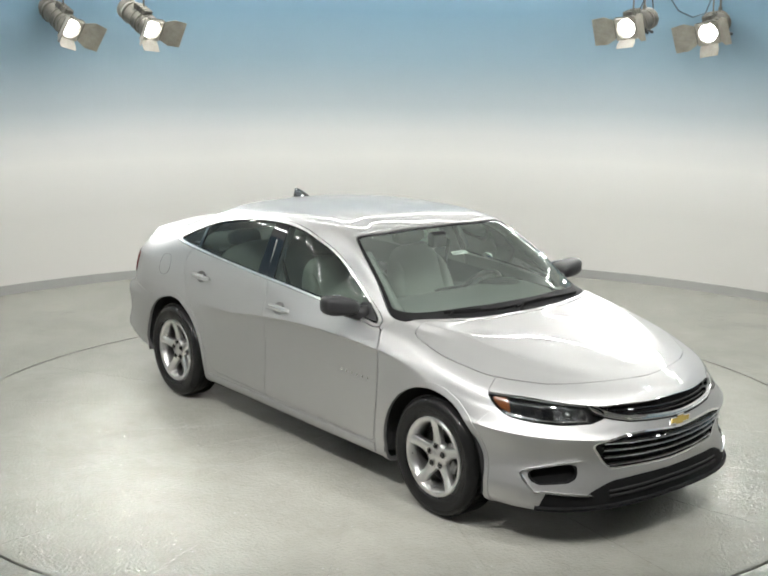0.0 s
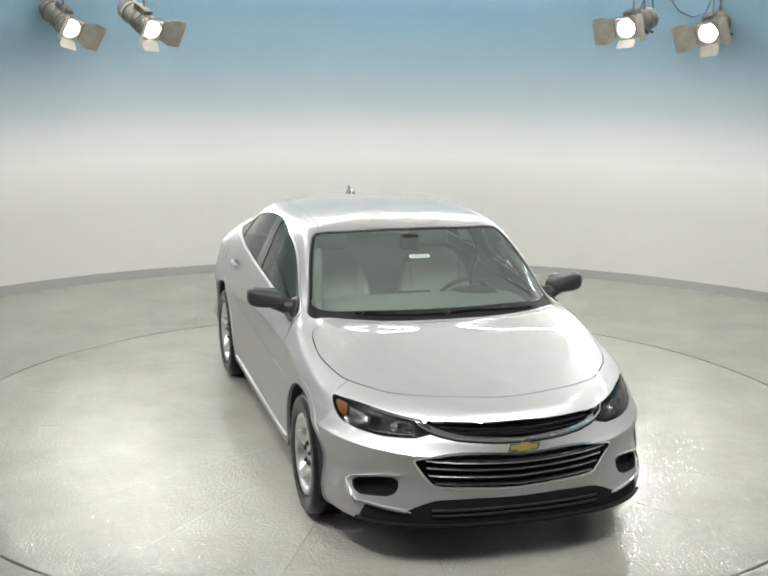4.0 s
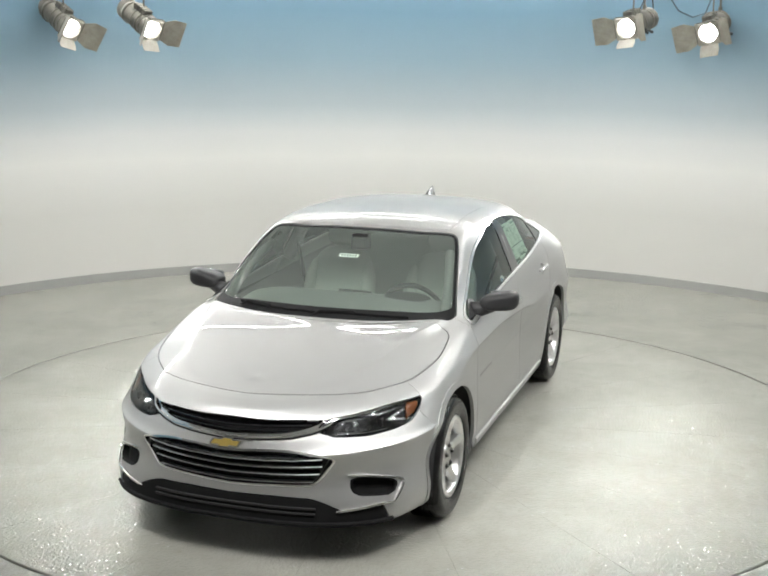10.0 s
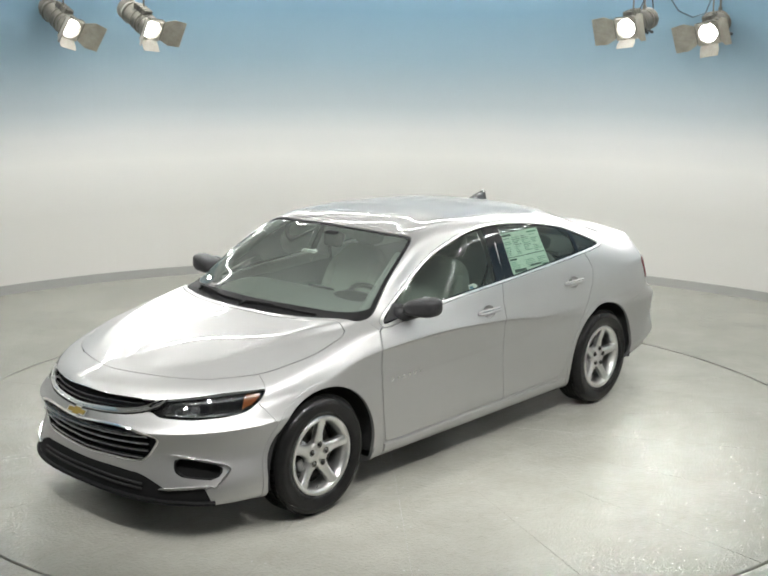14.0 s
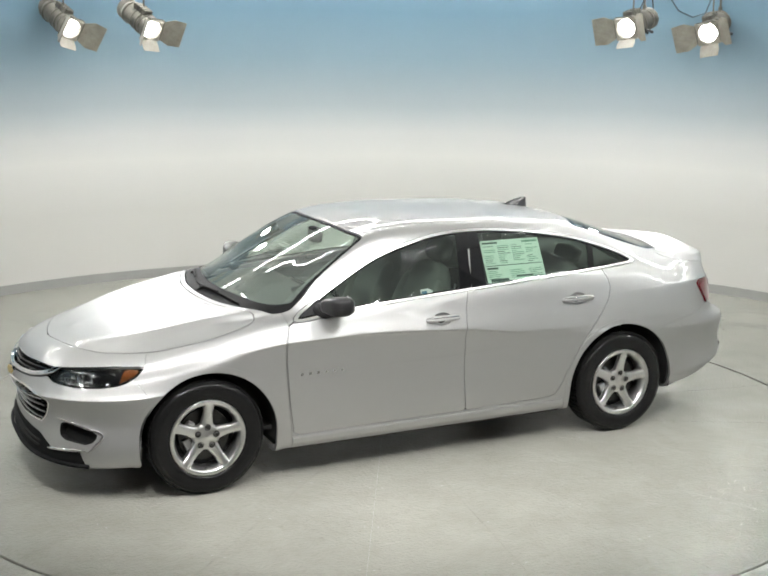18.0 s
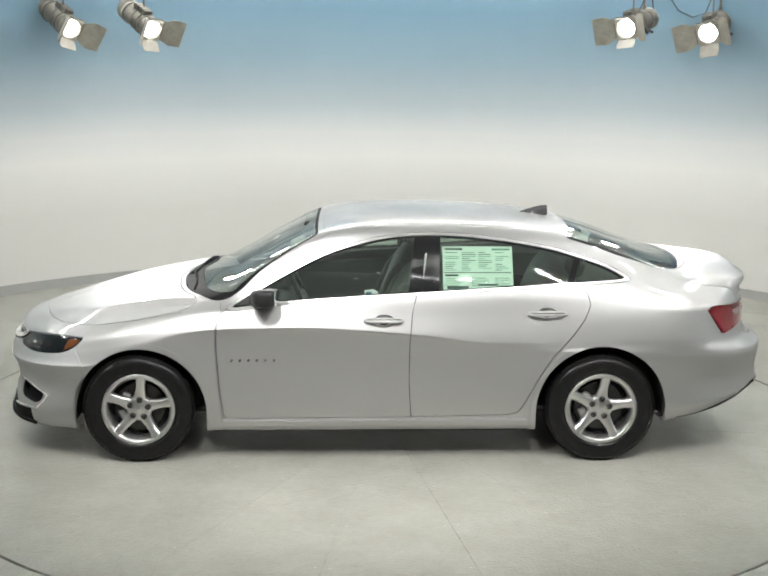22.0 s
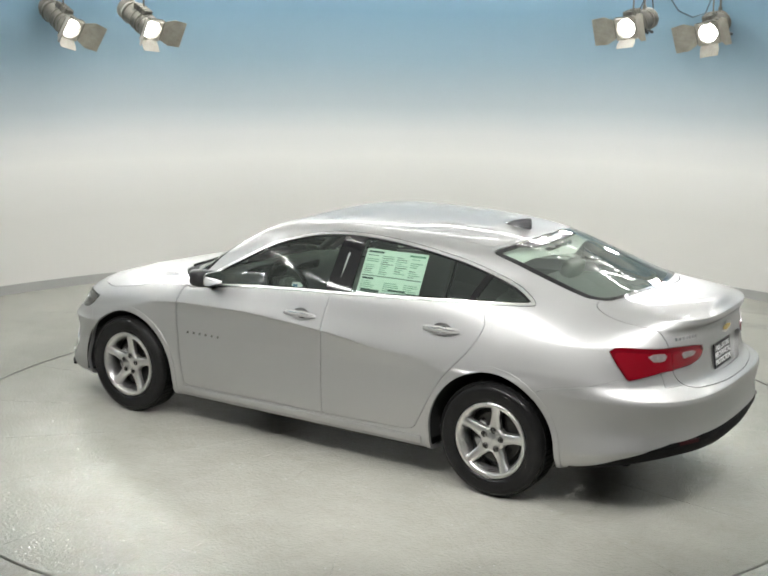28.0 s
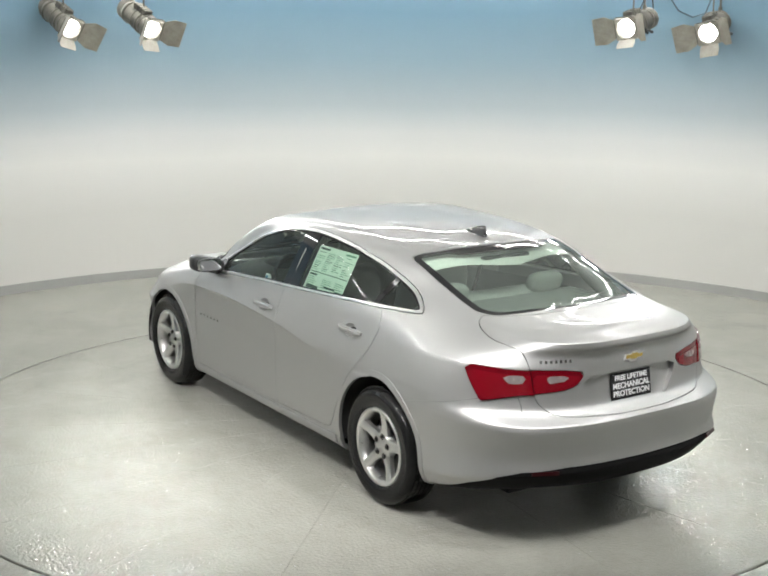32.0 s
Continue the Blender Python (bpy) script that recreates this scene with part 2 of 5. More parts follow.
def build_turntable():
    """Twenty wedges of polished concrete round a hub plate, with pairs of small bolts along their joints."""
    e = new("turntable")
    deck = concrete_floor("turntable_concrete")
    for n in deck.node_tree.nodes:
        if n.bl_idname == "ShaderNodeTexCoord":
            n.object = e
    gap, r0, r1, z1 = .0011, .42, DECK_R, -.05
    verts, faces = [], []
    k = 8
    half = math.pi / 20
    rr = [r0, 1.1, 1.8, 2.4, r1 - .004, r1]
    for z_on in (0, 1):
        for j, r in enumerate(rr):
            h = half - gap / r
            for i in range(k + 1):
                a = -h + 2 * h * i / k
                z = z1 if z_on else (-.004 if j == len(rr) - 1 else 0.)
                verts.append((r * math.cos(a), r * math.sin(a), z))
    n = k + 1
    m = n * len(rr)
    for j in range(len(rr) - 1):
        for i in range(k):
            a = j * n + i
            faces.append((a, a + n, a + n + 1, a + 1))
    last = (len(rr) - 1) * n
    for i in range(k):
        faces.append((last + i, m + last + i, m + last + i + 1, last + i + 1))
        faces.append((i + 1, m + i + 1, m + i, i))
    for j in range(len(rr) - 1):
        a, b = j * n, (j + 1) * n
        faces.append((a, m + a, m + b, b))
        faces.append((a + k, b + k, m + b + k, m + a + k))
    first = None
    for i in range(20):
        if first is None:
            ob = first = mesh_object("deck_segment", verts, faces, deck, e)
        else:
            ob = new("deck_segment", first.data)
            ob.parent = e
        ob.matrix_basis = pose(0, 0, 0, 0, 0, 18 * i)
    v, f = lathe([(.0005, 0), (r0 - .006, 0), (r0 - .003, -.003), (r0 - .003, -.05)], 64)
    mesh_object("hub_plate", v, f, deck, e)
    v, f = lathe([(.0005, -.005), (DECK_R - .01, -.005)], 96)
    mesh_object("base_plate", v, f, SKIRT, e)
    bolt = None
    for i in range(20):
        for r in (1.35, 1.92, 2.45):
            for s in (-1, 1):
                a = radians(9 + 18 * i) + s * .036 / r
                if bolt is None:
                    bv, bf = lathe([(.0005, .0006), (.0045, .0005), (.0055, 0)], 10)
                    bolt = mesh_object("deck_bolt", bv, bf, SKIRT, e)
                    ob = bolt
                else:
                    ob = new("deck_bolt", bolt.data)
                    ob.parent = e
                ob.location = (r * math.cos(a), r * math.sin(a), 0)
    return tagged(e, "round turntable deck of pale concrete wedges flush with the floor", "turntable")


# ---------------------------------------------------------------- car body surface
def pchip(xq, keys):
    """Smooth curve through (x, value) keys, without overshoot."""
    k = sorted(keys)
    x = np.array([a for a, b in k], float)
    y = np.array([b for a, b in k], float)
    h, d = np.diff(x), np.diff(y) / np.diff(x)
    m = np.zeros_like(y)
    for i in range(1, len(x) - 1):
        if d[i - 1] * d[i] > 0:
            w1, w2 = 2 * h[i] + h[i - 1], h[i] + 2 * h[i - 1]
            m[i] = (w1 + w2) / (w1 / d[i - 1] + w2 / d[i])
    m[0], m[-1] = d[0], d[-1]
    q = np.clip(xq, x[0], x[-1])
    i = np.clip(np.searchsorted(x, q) - 1, 0, len(x) - 2)
    t = (q - x[i]) / h[i]
    return ((1 + 2 * t) * (1 - t) ** 2 * y[i] + t * (1 - t) ** 2 * h[i] * m[i]
            + t * t * (3 - 2 * t) * y[i + 1] + t * t * (t - 1) * h[i] * m[i + 1])


def soft_curve(xq, keys, s=0.035):
    """pchip, averaged over a few centimetres so that the reflections flow."""
    return sum(w * pchip(np.asarray(xq, float) + o * s, keys) for o, w in
               ((-2, .06), (-1, .24), (0, .4), (1, .24), (2, .06)))


# Lines that run round half the car from nose to tail, from the sill up to the roof's spine:
# nose x, start of nose corner, its squareness; tail x, start, squareness; half width and height along x.
LINES = [
    (2.25, 1.60, 2.8, -2.42, -1.78, 2.6,
     [(-2.4, .72), (-1.4, .75), (0, .77), (1.4, .76), (2.2, .74)],
     [(-2.4, .312), (-1.8, .24), (-1, .19), (1.4, .18), (2.2, .19)]),
    (2.318, 1.60, 2.8, -2.505, -1.80, 2.7,
     [(-2.4, .80), (-1.9, .865), (-1, .868), (1, .868), (1.7, .872), (2.2, .85)],
     [(-2.4, .346), (-1.9, .265), (-1.2, .205), (1.4, .20), (1.8, .215), (2.25, .20)]),
    (2.31, 1.60, 2.7, -2.545, -1.80, 3.2,
     [(-2.4, .872), (-2.0, .914), (-1.8, .908), (-1, .902), (1, .900), (1.7, .902), (2.2, .884)],
     [(-2.45, .435), (-1.9, .355), (-1.2, .31), (1.4, .30), (1.8, .30), (2.25, .30)]),
    (2.304, 1.60, 2.45, -2.532, -1.80, 3.2,
     [(-2.4, .856), (-2.0, .894), (-1.8, .907), (-1.4, .926), (-.7, .908), (0, .901), (.7, .904), (1.4, .922), (1.8, .886), (2.2, .846)],
     [(-2.4, .52), (-1.4, .50), (0, .47), (1.4, .47), (2.35, .45)]),
    (2.358, 1.60, 2.28, -2.546, -1.80, 3.2,
     [(-2.4, .87), (-1.8, .918), (-1.4, .926), (-.7, .904), (0, .898), (.7, .902), (1.4, .924), (1.8, .902), (2.2, .866)],
     [(-2.4, .655), (-1.4, .68), (0, .64), (1.4, .63), (1.8, .605), (2.35, .567)]),
    (2.348, 1.58, 2.2, -2.545, -1.80, 3.1,
     [(-2.4, .868), (-1.8, .916), (-1.4, .924), (-.7, .905), (0, .900), (.7, .903), (1.4, .921), (1.8, .894), (2.2, .857)],
     [(-2.4, .685), (-1.4, .705), (0, .665), (1.4, .655), (1.8, .628), (2.35, .592)]),
    (2.334, 1.56, 2.12, -2.47, -1.77, 2.8,
     [(-2.4, .865), (-1.8, .911), (-1.2, .914), (-.5, .909), (0, .908), (.7, .907), (1.0, .908), (1.3, .911), (1.7, .884), (2.2, .838)],
     [(-2.4, .735), (-1.8, .750), (-1.2, .725), (-.7, .738), (-.3, .793), (.1, .824), (.4, .837), (.9, .828), (1.1, .808), (1.4, .745), (1.8, .680), (2.35, .632)]),
    (2.322, 1.55, 2.10, -2.452, -1.75, 2.8,
     [(-2.4, .86), (-1.8, .905), (-1.2, .908), (-.5, .914), (0, .917), (.7, .915), (1.0, .911), (1.3, .905), (1.7, .876), (2.2, .828)],
     [(-2.4, .77), (-1.8, .79), (-1.2, .765), (-.7, .762), (-.3, .808), (.1, .839), (.4, .852), (.9, .843), (1.1, .825), (1.4, .768), (1.8, .70), (2.35, .655)]),
    (2.298, 1.50, 2.05, -2.435, -1.72, 2.8,
     [(-2.4, .825), (-2.1, .850), (-1.8, .858), (-1.2, .866), (-.5, .881), (0, .886), (.7, .886), (1.2, .880), (1.6, .862), (2.2, .81)],
     [(-2.4, .948), (-2.05, .960), (-1.7, .958), (-1.2, .938), (-.5, .91), (.3, .918), (.9, .900), (1.1, .875), (1.4, .825), (1.8, .76), (2.3, .715)]),
    (2.255, 1.45, 2.05, -2.430, -1.72, 2.8,
     [(-2.4, .785), (-1.8, .79), (-1.5, .805), (-.8, .842), (0, .855), (.7, .86), (1.0, .848), (1.4, .815), (1.8, .78), (2.2, .74)],
     [(-2.45, 1.018), (-2.0, 1.014), (-1.5, 1.068), (-.8, 1.05), (0, 1.005), (.7, .957), (1.0, .935), (1.4, .872), (1.8, .80), (2.2, .762)]),
    (2.19, 1.40, 2.05, -2.464, -1.75, 2.8,
     [(-2.4, .72), (-1.9, .69), (-1.5, .715), (-.8, .775), (0, .782), (.5, .79), (.8, .80), (1.0, .785), (1.4, .735), (1.8, .70), (2.2, .66)],
     [(-2.46, 1.048), (-2.0, 1.064), (-1.5, 1.155), (-1.1, 1.185), (-.8, 1.19), (0, 1.175), (.5, 1.05), (.8, .985), (1.0, .962), (1.4, .903), (1.8, .832), (2.2, .785)]),
    (2.135, 1.40, 2.05, -2.460, -1.80, 3.2,
     [(-2.4, .64), (-1.9, .59), (-1.5, .63), (-1.1, .668), (-.5, .68), (0, .685), (.35, .70), (.7, .745), (1.0, .74), (1.4, .67), (1.8, .635), (2.1, .60)],
     [(-2.45, 1.076), (-2.0, 1.100), (-1.7, 1.17), (-1.4, 1.235), (-1.1, 1.30), (-.7, 1.35), (-.3, 1.365), (0, 1.35), (.3, 1.265), (.7, 1.08), (1.0, .975), (1.4, .925), (1.8, .852), (2.13, .800)]),
    (2.08, 1.40, 2.05, -2.43, -1.85, 2.8,
     [(-2.4, .58), (-1.95, .535), (-1.6, .54), (-1.3, .56), (-1.0, .585), (-.5, .60), (0, .612), (.3, .632), (.65, .69), (1.0, .705), (1.4, .60), (1.8, .565), (2.1, .53)],
     [(-2.45, 1.094), (-2.0, 1.123), (-1.85, 1.155), (-1.6, 1.235), (-1.3, 1.325), (-1.0, 1.378), (-.6, 1.408), (-.2, 1.415), (.1, 1.400), (.3, 1.365), (.65, 1.19), (1.0, 1.0), (1.2, .982), (1.4, .953), (1.8, .871), (2.08, .813)]),
    (2.02, 1.40, 2.0, -2.40, -1.9, 2.6,
     [(-2.4, .33), (1.0, .36), (1.4, .33), (2.1, .30)],
     [(-2.45, 1.124), (-2.0, 1.149), (-1.85, 1.185), (-1.6, 1.275), (-1.3, 1.37), (-1.0, 1.418), (-.6, 1.444), (-.2, 1.449), (.1, 1.433), (.28, 1.395), (.65, 1.232), (1.05, 1.035), (1.15, .999), (1.4, .959), (1.8, .880), (2.02, .830)]),
    (1.96, 1.40, 2.0, -2.36, -2.0, 2.6,
     [(-2.4, 0), (2.1, 0)],
     [(-2.45, 1.133), (-2.0, 1.160), (-1.88, 1.188), (-1.6, 1.288), (-1.3, 1.382), (-1.0, 1.430), (-.6, 1.455), (-.2, 1.459), (.1, 1.443), (.26, 1.408), (.65, 1.243), (1.08, 1.042), (1.18, 1.003), (1.4, .963), (1.8, .885), (1.96, .850)]),
]
NC, NM, NV = 30, 150, 8
# creases: how sharply the surface folds at a line (0 to 1), along x
FOLDS = {
    2: [(-2.6, .9), (-1.9, .9), (-1.75, 0), (2.4, 0)],
    4: [(1.62, 0), (1.78, .95), (2.4, .95)],
    5: [(-2.6, 1.), (-2.36, 1.), (-2.2, 0), (2.4, 0)],
    7: [(-.95, 0), (-.5, .8), (.9, .9), (1.25, 0)],
    8: [(-2.6, .8), (-2.0, .8), (-1.6, 0), (2.4, 0)],
    11: [(-2.6, 1.), (-2.15, 1.), (-2.0, 0), (2.4, 0)],
    12: [(1.08, 0), (1.2, .9), (1.6, .8), (1.95, 0)],
}


def body_grid():
    """Points [line, station, xyz] of the half car with y >= 0, and the fine grid between the lines."""
    rows = []
    for xf, sf, nf, xr, sr, nr, yk, zk in LINES:
        fr = np.linspace(0, math.pi / 2, NC + 1)[::-1]
        x1 = sf + (xf - sf) * np.sin(fr) ** (2 / nf)
        c1 = np.cos(fr).clip(0, 1) ** (2 / nf)
        x2 = np.linspace(sf, sr, NM + 1)[1:-1]
        rr = np.linspace(0, math.pi / 2, NC + 1)
        x3 = sr + (xr - sr) * np.sin(rr) ** (2 / nr)
        c3 = np.cos(rr).clip(0, 1) ** (2 / nr)
        x = np.concatenate([x1, x2, x3])
        c = np.concatenate([c1, np.ones(len(x2)), c3])
        c[0] = c[-1] = 0
        y = soft_curve(x, yk) * c
        z = soft_curve(x, zk, 0.03)
        rows.append(np.stack([x, y, z], 1))
    P = np.array(rows)
    # smooth interpolation across the lines, spaced by chord length
    K, N, _ = P.shape
    seg = np.sqrt(np.maximum(np.linalg.norm(np.diff(P, axis=0), axis=2), 1e-4))
    T = np.concatenate([np.zeros((1, N)), np.cumsum(seg, 0)])
    M = np.zeros_like(P)
    for i in range(K):
        if 0 < i < K - 1:
            h0, h1 = (T[i] - T[i - 1])[:, None], (T[i + 1] - T[i])[:, None]
            d0, d1 = (P[i] - P[i - 1]) / h0, (P[i + 1] - P[i]) / h1
            M[i] = (d0 * h1 + d1 * h0) / (h0 + h1)
        elif i == 0:
            M[i] = (P[1] - P[0]) / (T[1] - T[0])[:, None]
        else:
            M[i] = (P[-1] - P[-2]) / (T[-1] - T[-2])[:, None]
            M[i][:, 2] *= 0.15
    into, away = M.copy(), M.copy()
    for i, keys in FOLDS.items():
        k = sorted(keys)
        w = np.interp(P[i, :, 0], [a for a, b in k], [b for a, b in k])[:, None]
        into[i] = M[i] * (1 - w) + w * (P[i] - P[i - 1]) / (T[i] - T[i - 1])[:, None]
        away[i] = M[i] * (1 - w) + w * (P[i + 1] - P[i]) / (T[i + 1] - T[i])[:, None]
    out, vv = [], []
    for i in range(K - 1):
        h = (T[i + 1] - T[i])[:, None]
        for j in range(NV):
            t = j / NV
            out.append((1 + 2 * t) * (1 - t) ** 2 * P[i] + t * (1 - t) ** 2 * h * away[i]
                       + t * t * (3 - 2 * t) * P[i + 1] + t * t * (t - 1) * h * into[i + 1])
            vv.append(i + t)
    out.append(P[-1])
    vv.append(K - 1)
    G = np.array(out)
    G[:, :, 1] = G[:, :, 1].clip(0)
    G[:, 0, 1] = G[:, -1, 1] = 0
    G[-1, :, 1] = 0
    return G, np.array(vv)


def grid_normals(G):
    a = np.gradient(G, axis=1)
    b = np.gradient(G, axis=0)
    n = np.cross(a, b)
    ln = np.linalg.norm(n, axis=2, keepdims=True)
    n = np.where(ln > 1e-9, n / np.maximum(ln, 1e-9), 0)
    n[:, 0, 1] = n[:, -1, 1] = 0
    n[-1, :, 1] = 0
    return n / np.maximum(np.linalg.norm(n, axis=2, keepdims=True), 1e-9)


GRID, LEVEL = body_grid()
NORMAL = grid_normals(GRID)


# ---------------------------------------------------------------- car materials
def flake_paint(name):
    m = material(name, (.50, .50, .49), .47, metal=.88, coat=.68, coat_rough=.004)
    co = m.node_tree.nodes.new("ShaderNodeTexCoord")
    v = node(m, "ShaderNodeTexNoise", Scale=900., Detail=2.)
    shader(m).inputs["Specular Tint"].default_value = (.40, .40, .40, 1)
    r = ramp(m, [(.3, (.45, .45, .445)), (.7, (.54, .54, .535))])
    bp = node(m, "ShaderNodeBump", Strength=.05, Distance=.0006)
    join(m, co, "Object", v, "Vector")
    join(m, v, 0, r, 0)
    join(m, r, 0, shader(m), "Base Color")
    join(m, v, 0, bp, "Height")
    join(m, bp, 0, shader(m), "Normal")
    return m


def clear_glass(name, tint, gloss=.0, ior=1.5, haze=0.):
    """Thin tinted pane: lets light through and mirrors more at a grazing view."""
    m = bpy.data.materials.new(name)
    m.use_nodes = True
    nt = m.node_tree
    nt.nodes.remove(nt.nodes["Principled BSDF"])
    out = nt.nodes["Material Output"]
    t = nt.nodes.new("ShaderNodeBsdfTransparent")
    t.inputs[0].default_value = (*tint, 1)
    g = nt.nodes.new("ShaderNodeBsdfGlossy")
    g.inputs["Roughness"].default_value = gloss
    g.inputs["Color"].default_value = (.95, .97, .96, 1)
    f = nt.nodes.new("ShaderNodeFresnel")
    f.inputs[0].default_value = ior
    mx = nt.nodes.new("ShaderNodeMixShader")
    nt.links.new(f.outputs[0], mx.inputs[0])
    nt.links.new(t.outputs[0], mx.inputs[1])
    nt.links.new(g.outputs[0], mx.inputs[2])
    last = mx
    if haze:
        # pale diffuse layer puts the milky reflected haze into the pane's colour
        d = nt.nodes.new("ShaderNodeBsdfDiffuse")
        d.inputs[0].default_value = (.66, .74, .68, 1)
        co = nt.nodes.new("ShaderNodeTexCoord")
        n = nt.nodes.new("ShaderNodeTexNoise")
        n.inputs["Scale"].default_value, n.inputs["Detail"].default_value = 3.5, 4.
        r = nt.nodes.new("ShaderNodeMapRange")
        r.inputs[3].default_value, r.inputs[4].default_value = haze * .6, haze * 1.4
        last = nt.nodes.new("ShaderNodeMixShader")
        nt.links.new(co.outputs["Object"], n.inputs["Vector"])
        nt.links.new(n.outputs[0], r.inputs[0])
        nt.links.new(r.outputs[0], last.inputs[0])
        nt.links.new(mx.outputs[0], last.inputs[1])
        nt.links.new(d.outputs[0], last.inputs[2])
    nt.links.new(last.outputs[0], out.inputs[0])
    return m


PAINT = flake_paint("silver_metallic_paint")
CHROME = material("chrome", (.90, .90, .90), .05, metal=1.)
ALLOY = mottled("silver_wheel_paint", (.58, .58, .57), (.66, .66, .65), 20., rough=.29, metal=.94, spread=.03)
RUBBER = mottled("tyre_rubber", (.008, .008, .008), (.013, .013, .013), 14., rough=.18, bump=.15, bump_scale=160., spread=.08, spec=.22)
BLACK = mottled("black_plastic", (.009, .009, .0095), (.014, .014, .014), 18., rough=.7, bump=.12, bump_scale=700., spec=.1)
GREYPLAST = mottled("dark_grey_plastic", (.016, .016, .017), (.026, .026, .027), 16., rough=.42, bump=.12, bump_scale=600., spec=.35)
FIN = material("glossy_grey_aerial", (.05, .05, .052), .16, coat=.6)
GLOSSBLACK = material("gloss_black_trim", (.008, .008, .009), .07, coat=.5)
GLASS = clear_glass("windscreen_glass", (.82, .92, .85), ior=1.55, haze=.075)
SIDEGLASS = clear_glass("side_glass", (.56, .64, .59), ior=1.27, haze=.03)
REARGLASS = clear_glass("rear_window_glass", (.80, .90, .83), ior=1.38, haze=.06)
LENSCLEAR = clear_glass("clear_lamp_lens", (.90, .92, .92), .01, 1.5)
REDLENS = material("red_lamp_lens", (.17, .002, .008), .05, coat=.9, spec=.3)
BRIGHTTRIM = material("bright_window_trim", (.95, .95, .94), .30, metal=1.)
REDDEEP = material("deep_red_lamp_edge", (.11, .001, .005), .12, coat=.5, spec=.3)
LAMPGREY = mottled("lamp_reflector_grey", (.05, .05, .053), (.13, .13, .135), 60., rough=.25, metal=.8)
CALIPER = mottled("cast_caliper", (.22, .22, .215), (.32, .32, .31), 40., rough=.5, metal=.6)
SATIN = material("satin_grey_metal", (.42, .42, .42), .28, metal=1.)
BADGE = material("dark_chrome_badge", (.62, .62, .62), .25, metal=1.)
DULLRED = material("dull_red_reflector", (.025, .003, .004), .3, spec=.3)
AMBER = material("amber_reflector", (.22, .065, .015), .2, coat=.6)
CLEARLAMP = mottled("frosted_reverse_lamp", (.17, .145, .14), (.25, .215, .21), 30., rough=.25, coat=.3)
LINER = material("wheel_arch_liner", (.016, .016, .016), .9)
SEAT = mottled("grey_cloth", (.17, .178, .166), (.23, .24, .225), 25., rough=.85, bump=.3, bump_scale=900.)
TRIMGREY = mottled("grey_cabin_trim", (.20, .21, .20), (.27, .28, .27), 15., rough=.7, bump=.1, bump_scale=500.)
LININGS = mottled("pale_headlining", (.45, .46, .43), (.52, .53, .50), 12., rough=.9)
DASH = mottled("dark_grey_dash", (.085, .09, .085), (.125, .13, .125), 15., rough=.7)
CARPET = mottled("dark_carpet", (.03, .03, .03), (.05, .05, .05), 40., rough=.95)
BRAKE = mottled("brake_steel", (.05, .05, .048), (.09, .088, .085), 30., rough=.4, metal=.9)
GOLD = material("gold_emblem", (.45, .33, .09), .35, metal=.6)
PAPER = mottled("pale_green_paper", (.80, .93, .82), (.86, .97, .88), 14., rough=.6)
WHITEPAPER = material("white_paper", (.90, .91, .90), .6)
INK = material("dark_print", (.06, .09, .08), .6)
GREENINK = material("green_print", (.20, .36, .26), .6)
PLATEBLACK = material("black_plate", (.008, .008, .009), .3)
PLATEWHITE = material("white_lettering", (.78, .78, .78), .4)


# ---------------------------------------------------------------- cutting the body into panels
def poly_distance(px, py, pts, smooth=True):
    """Signed distance to a closed outline: negative inside."""
    P = np.array(pts, float)
    if smooth == "round":
        for _ in range(2):
            Q = np.roll(P, -1, 0)
            P = np.stack([P * .8 + Q * .2, P * .2 + Q * .8], 1).reshape(-1, 2)
    elif smooth:
        n = len(P)
        Q = []
        for i in range(n):
            a, b, c, d = P[i - 1], P[i], P[(i + 1) % n], P[(i + 2) % n]
            for t in (0, .25, .5, .75):
                Q.append(.5 * (2 * b + (c - a) * t + (2 * a - 5 * b + 4 * c - d) * t * t + (3 * b - a - 3 * c + d) * t ** 3))
        P = np.array(Q)
    best = np.full(len(px), 1e9)
    inside = np.zeros(len(px), bool)
    for i in range(len(P)):
        (ax, ay), (bx, by) = P[i - 1], P[i]
        ex, ey = bx - ax, by - ay
        L = ex * ex + ey * ey
        if L < 1e-14:
            continue
        t = np.clip(((px - ax) * ex + (py - ay) * ey) / L, 0, 1)
        best = np.minimum(best, (px - ax - t * ex) ** 2 + (py - ay - t * ey) ** 2)
        if ey != 0:
            hit = ((ay > py) != (by > py)) & (px < ex * (py - ay) / ey + ax)
            inside ^= hit
    return np.where(inside, -1, 1) * np.sqrt(best)


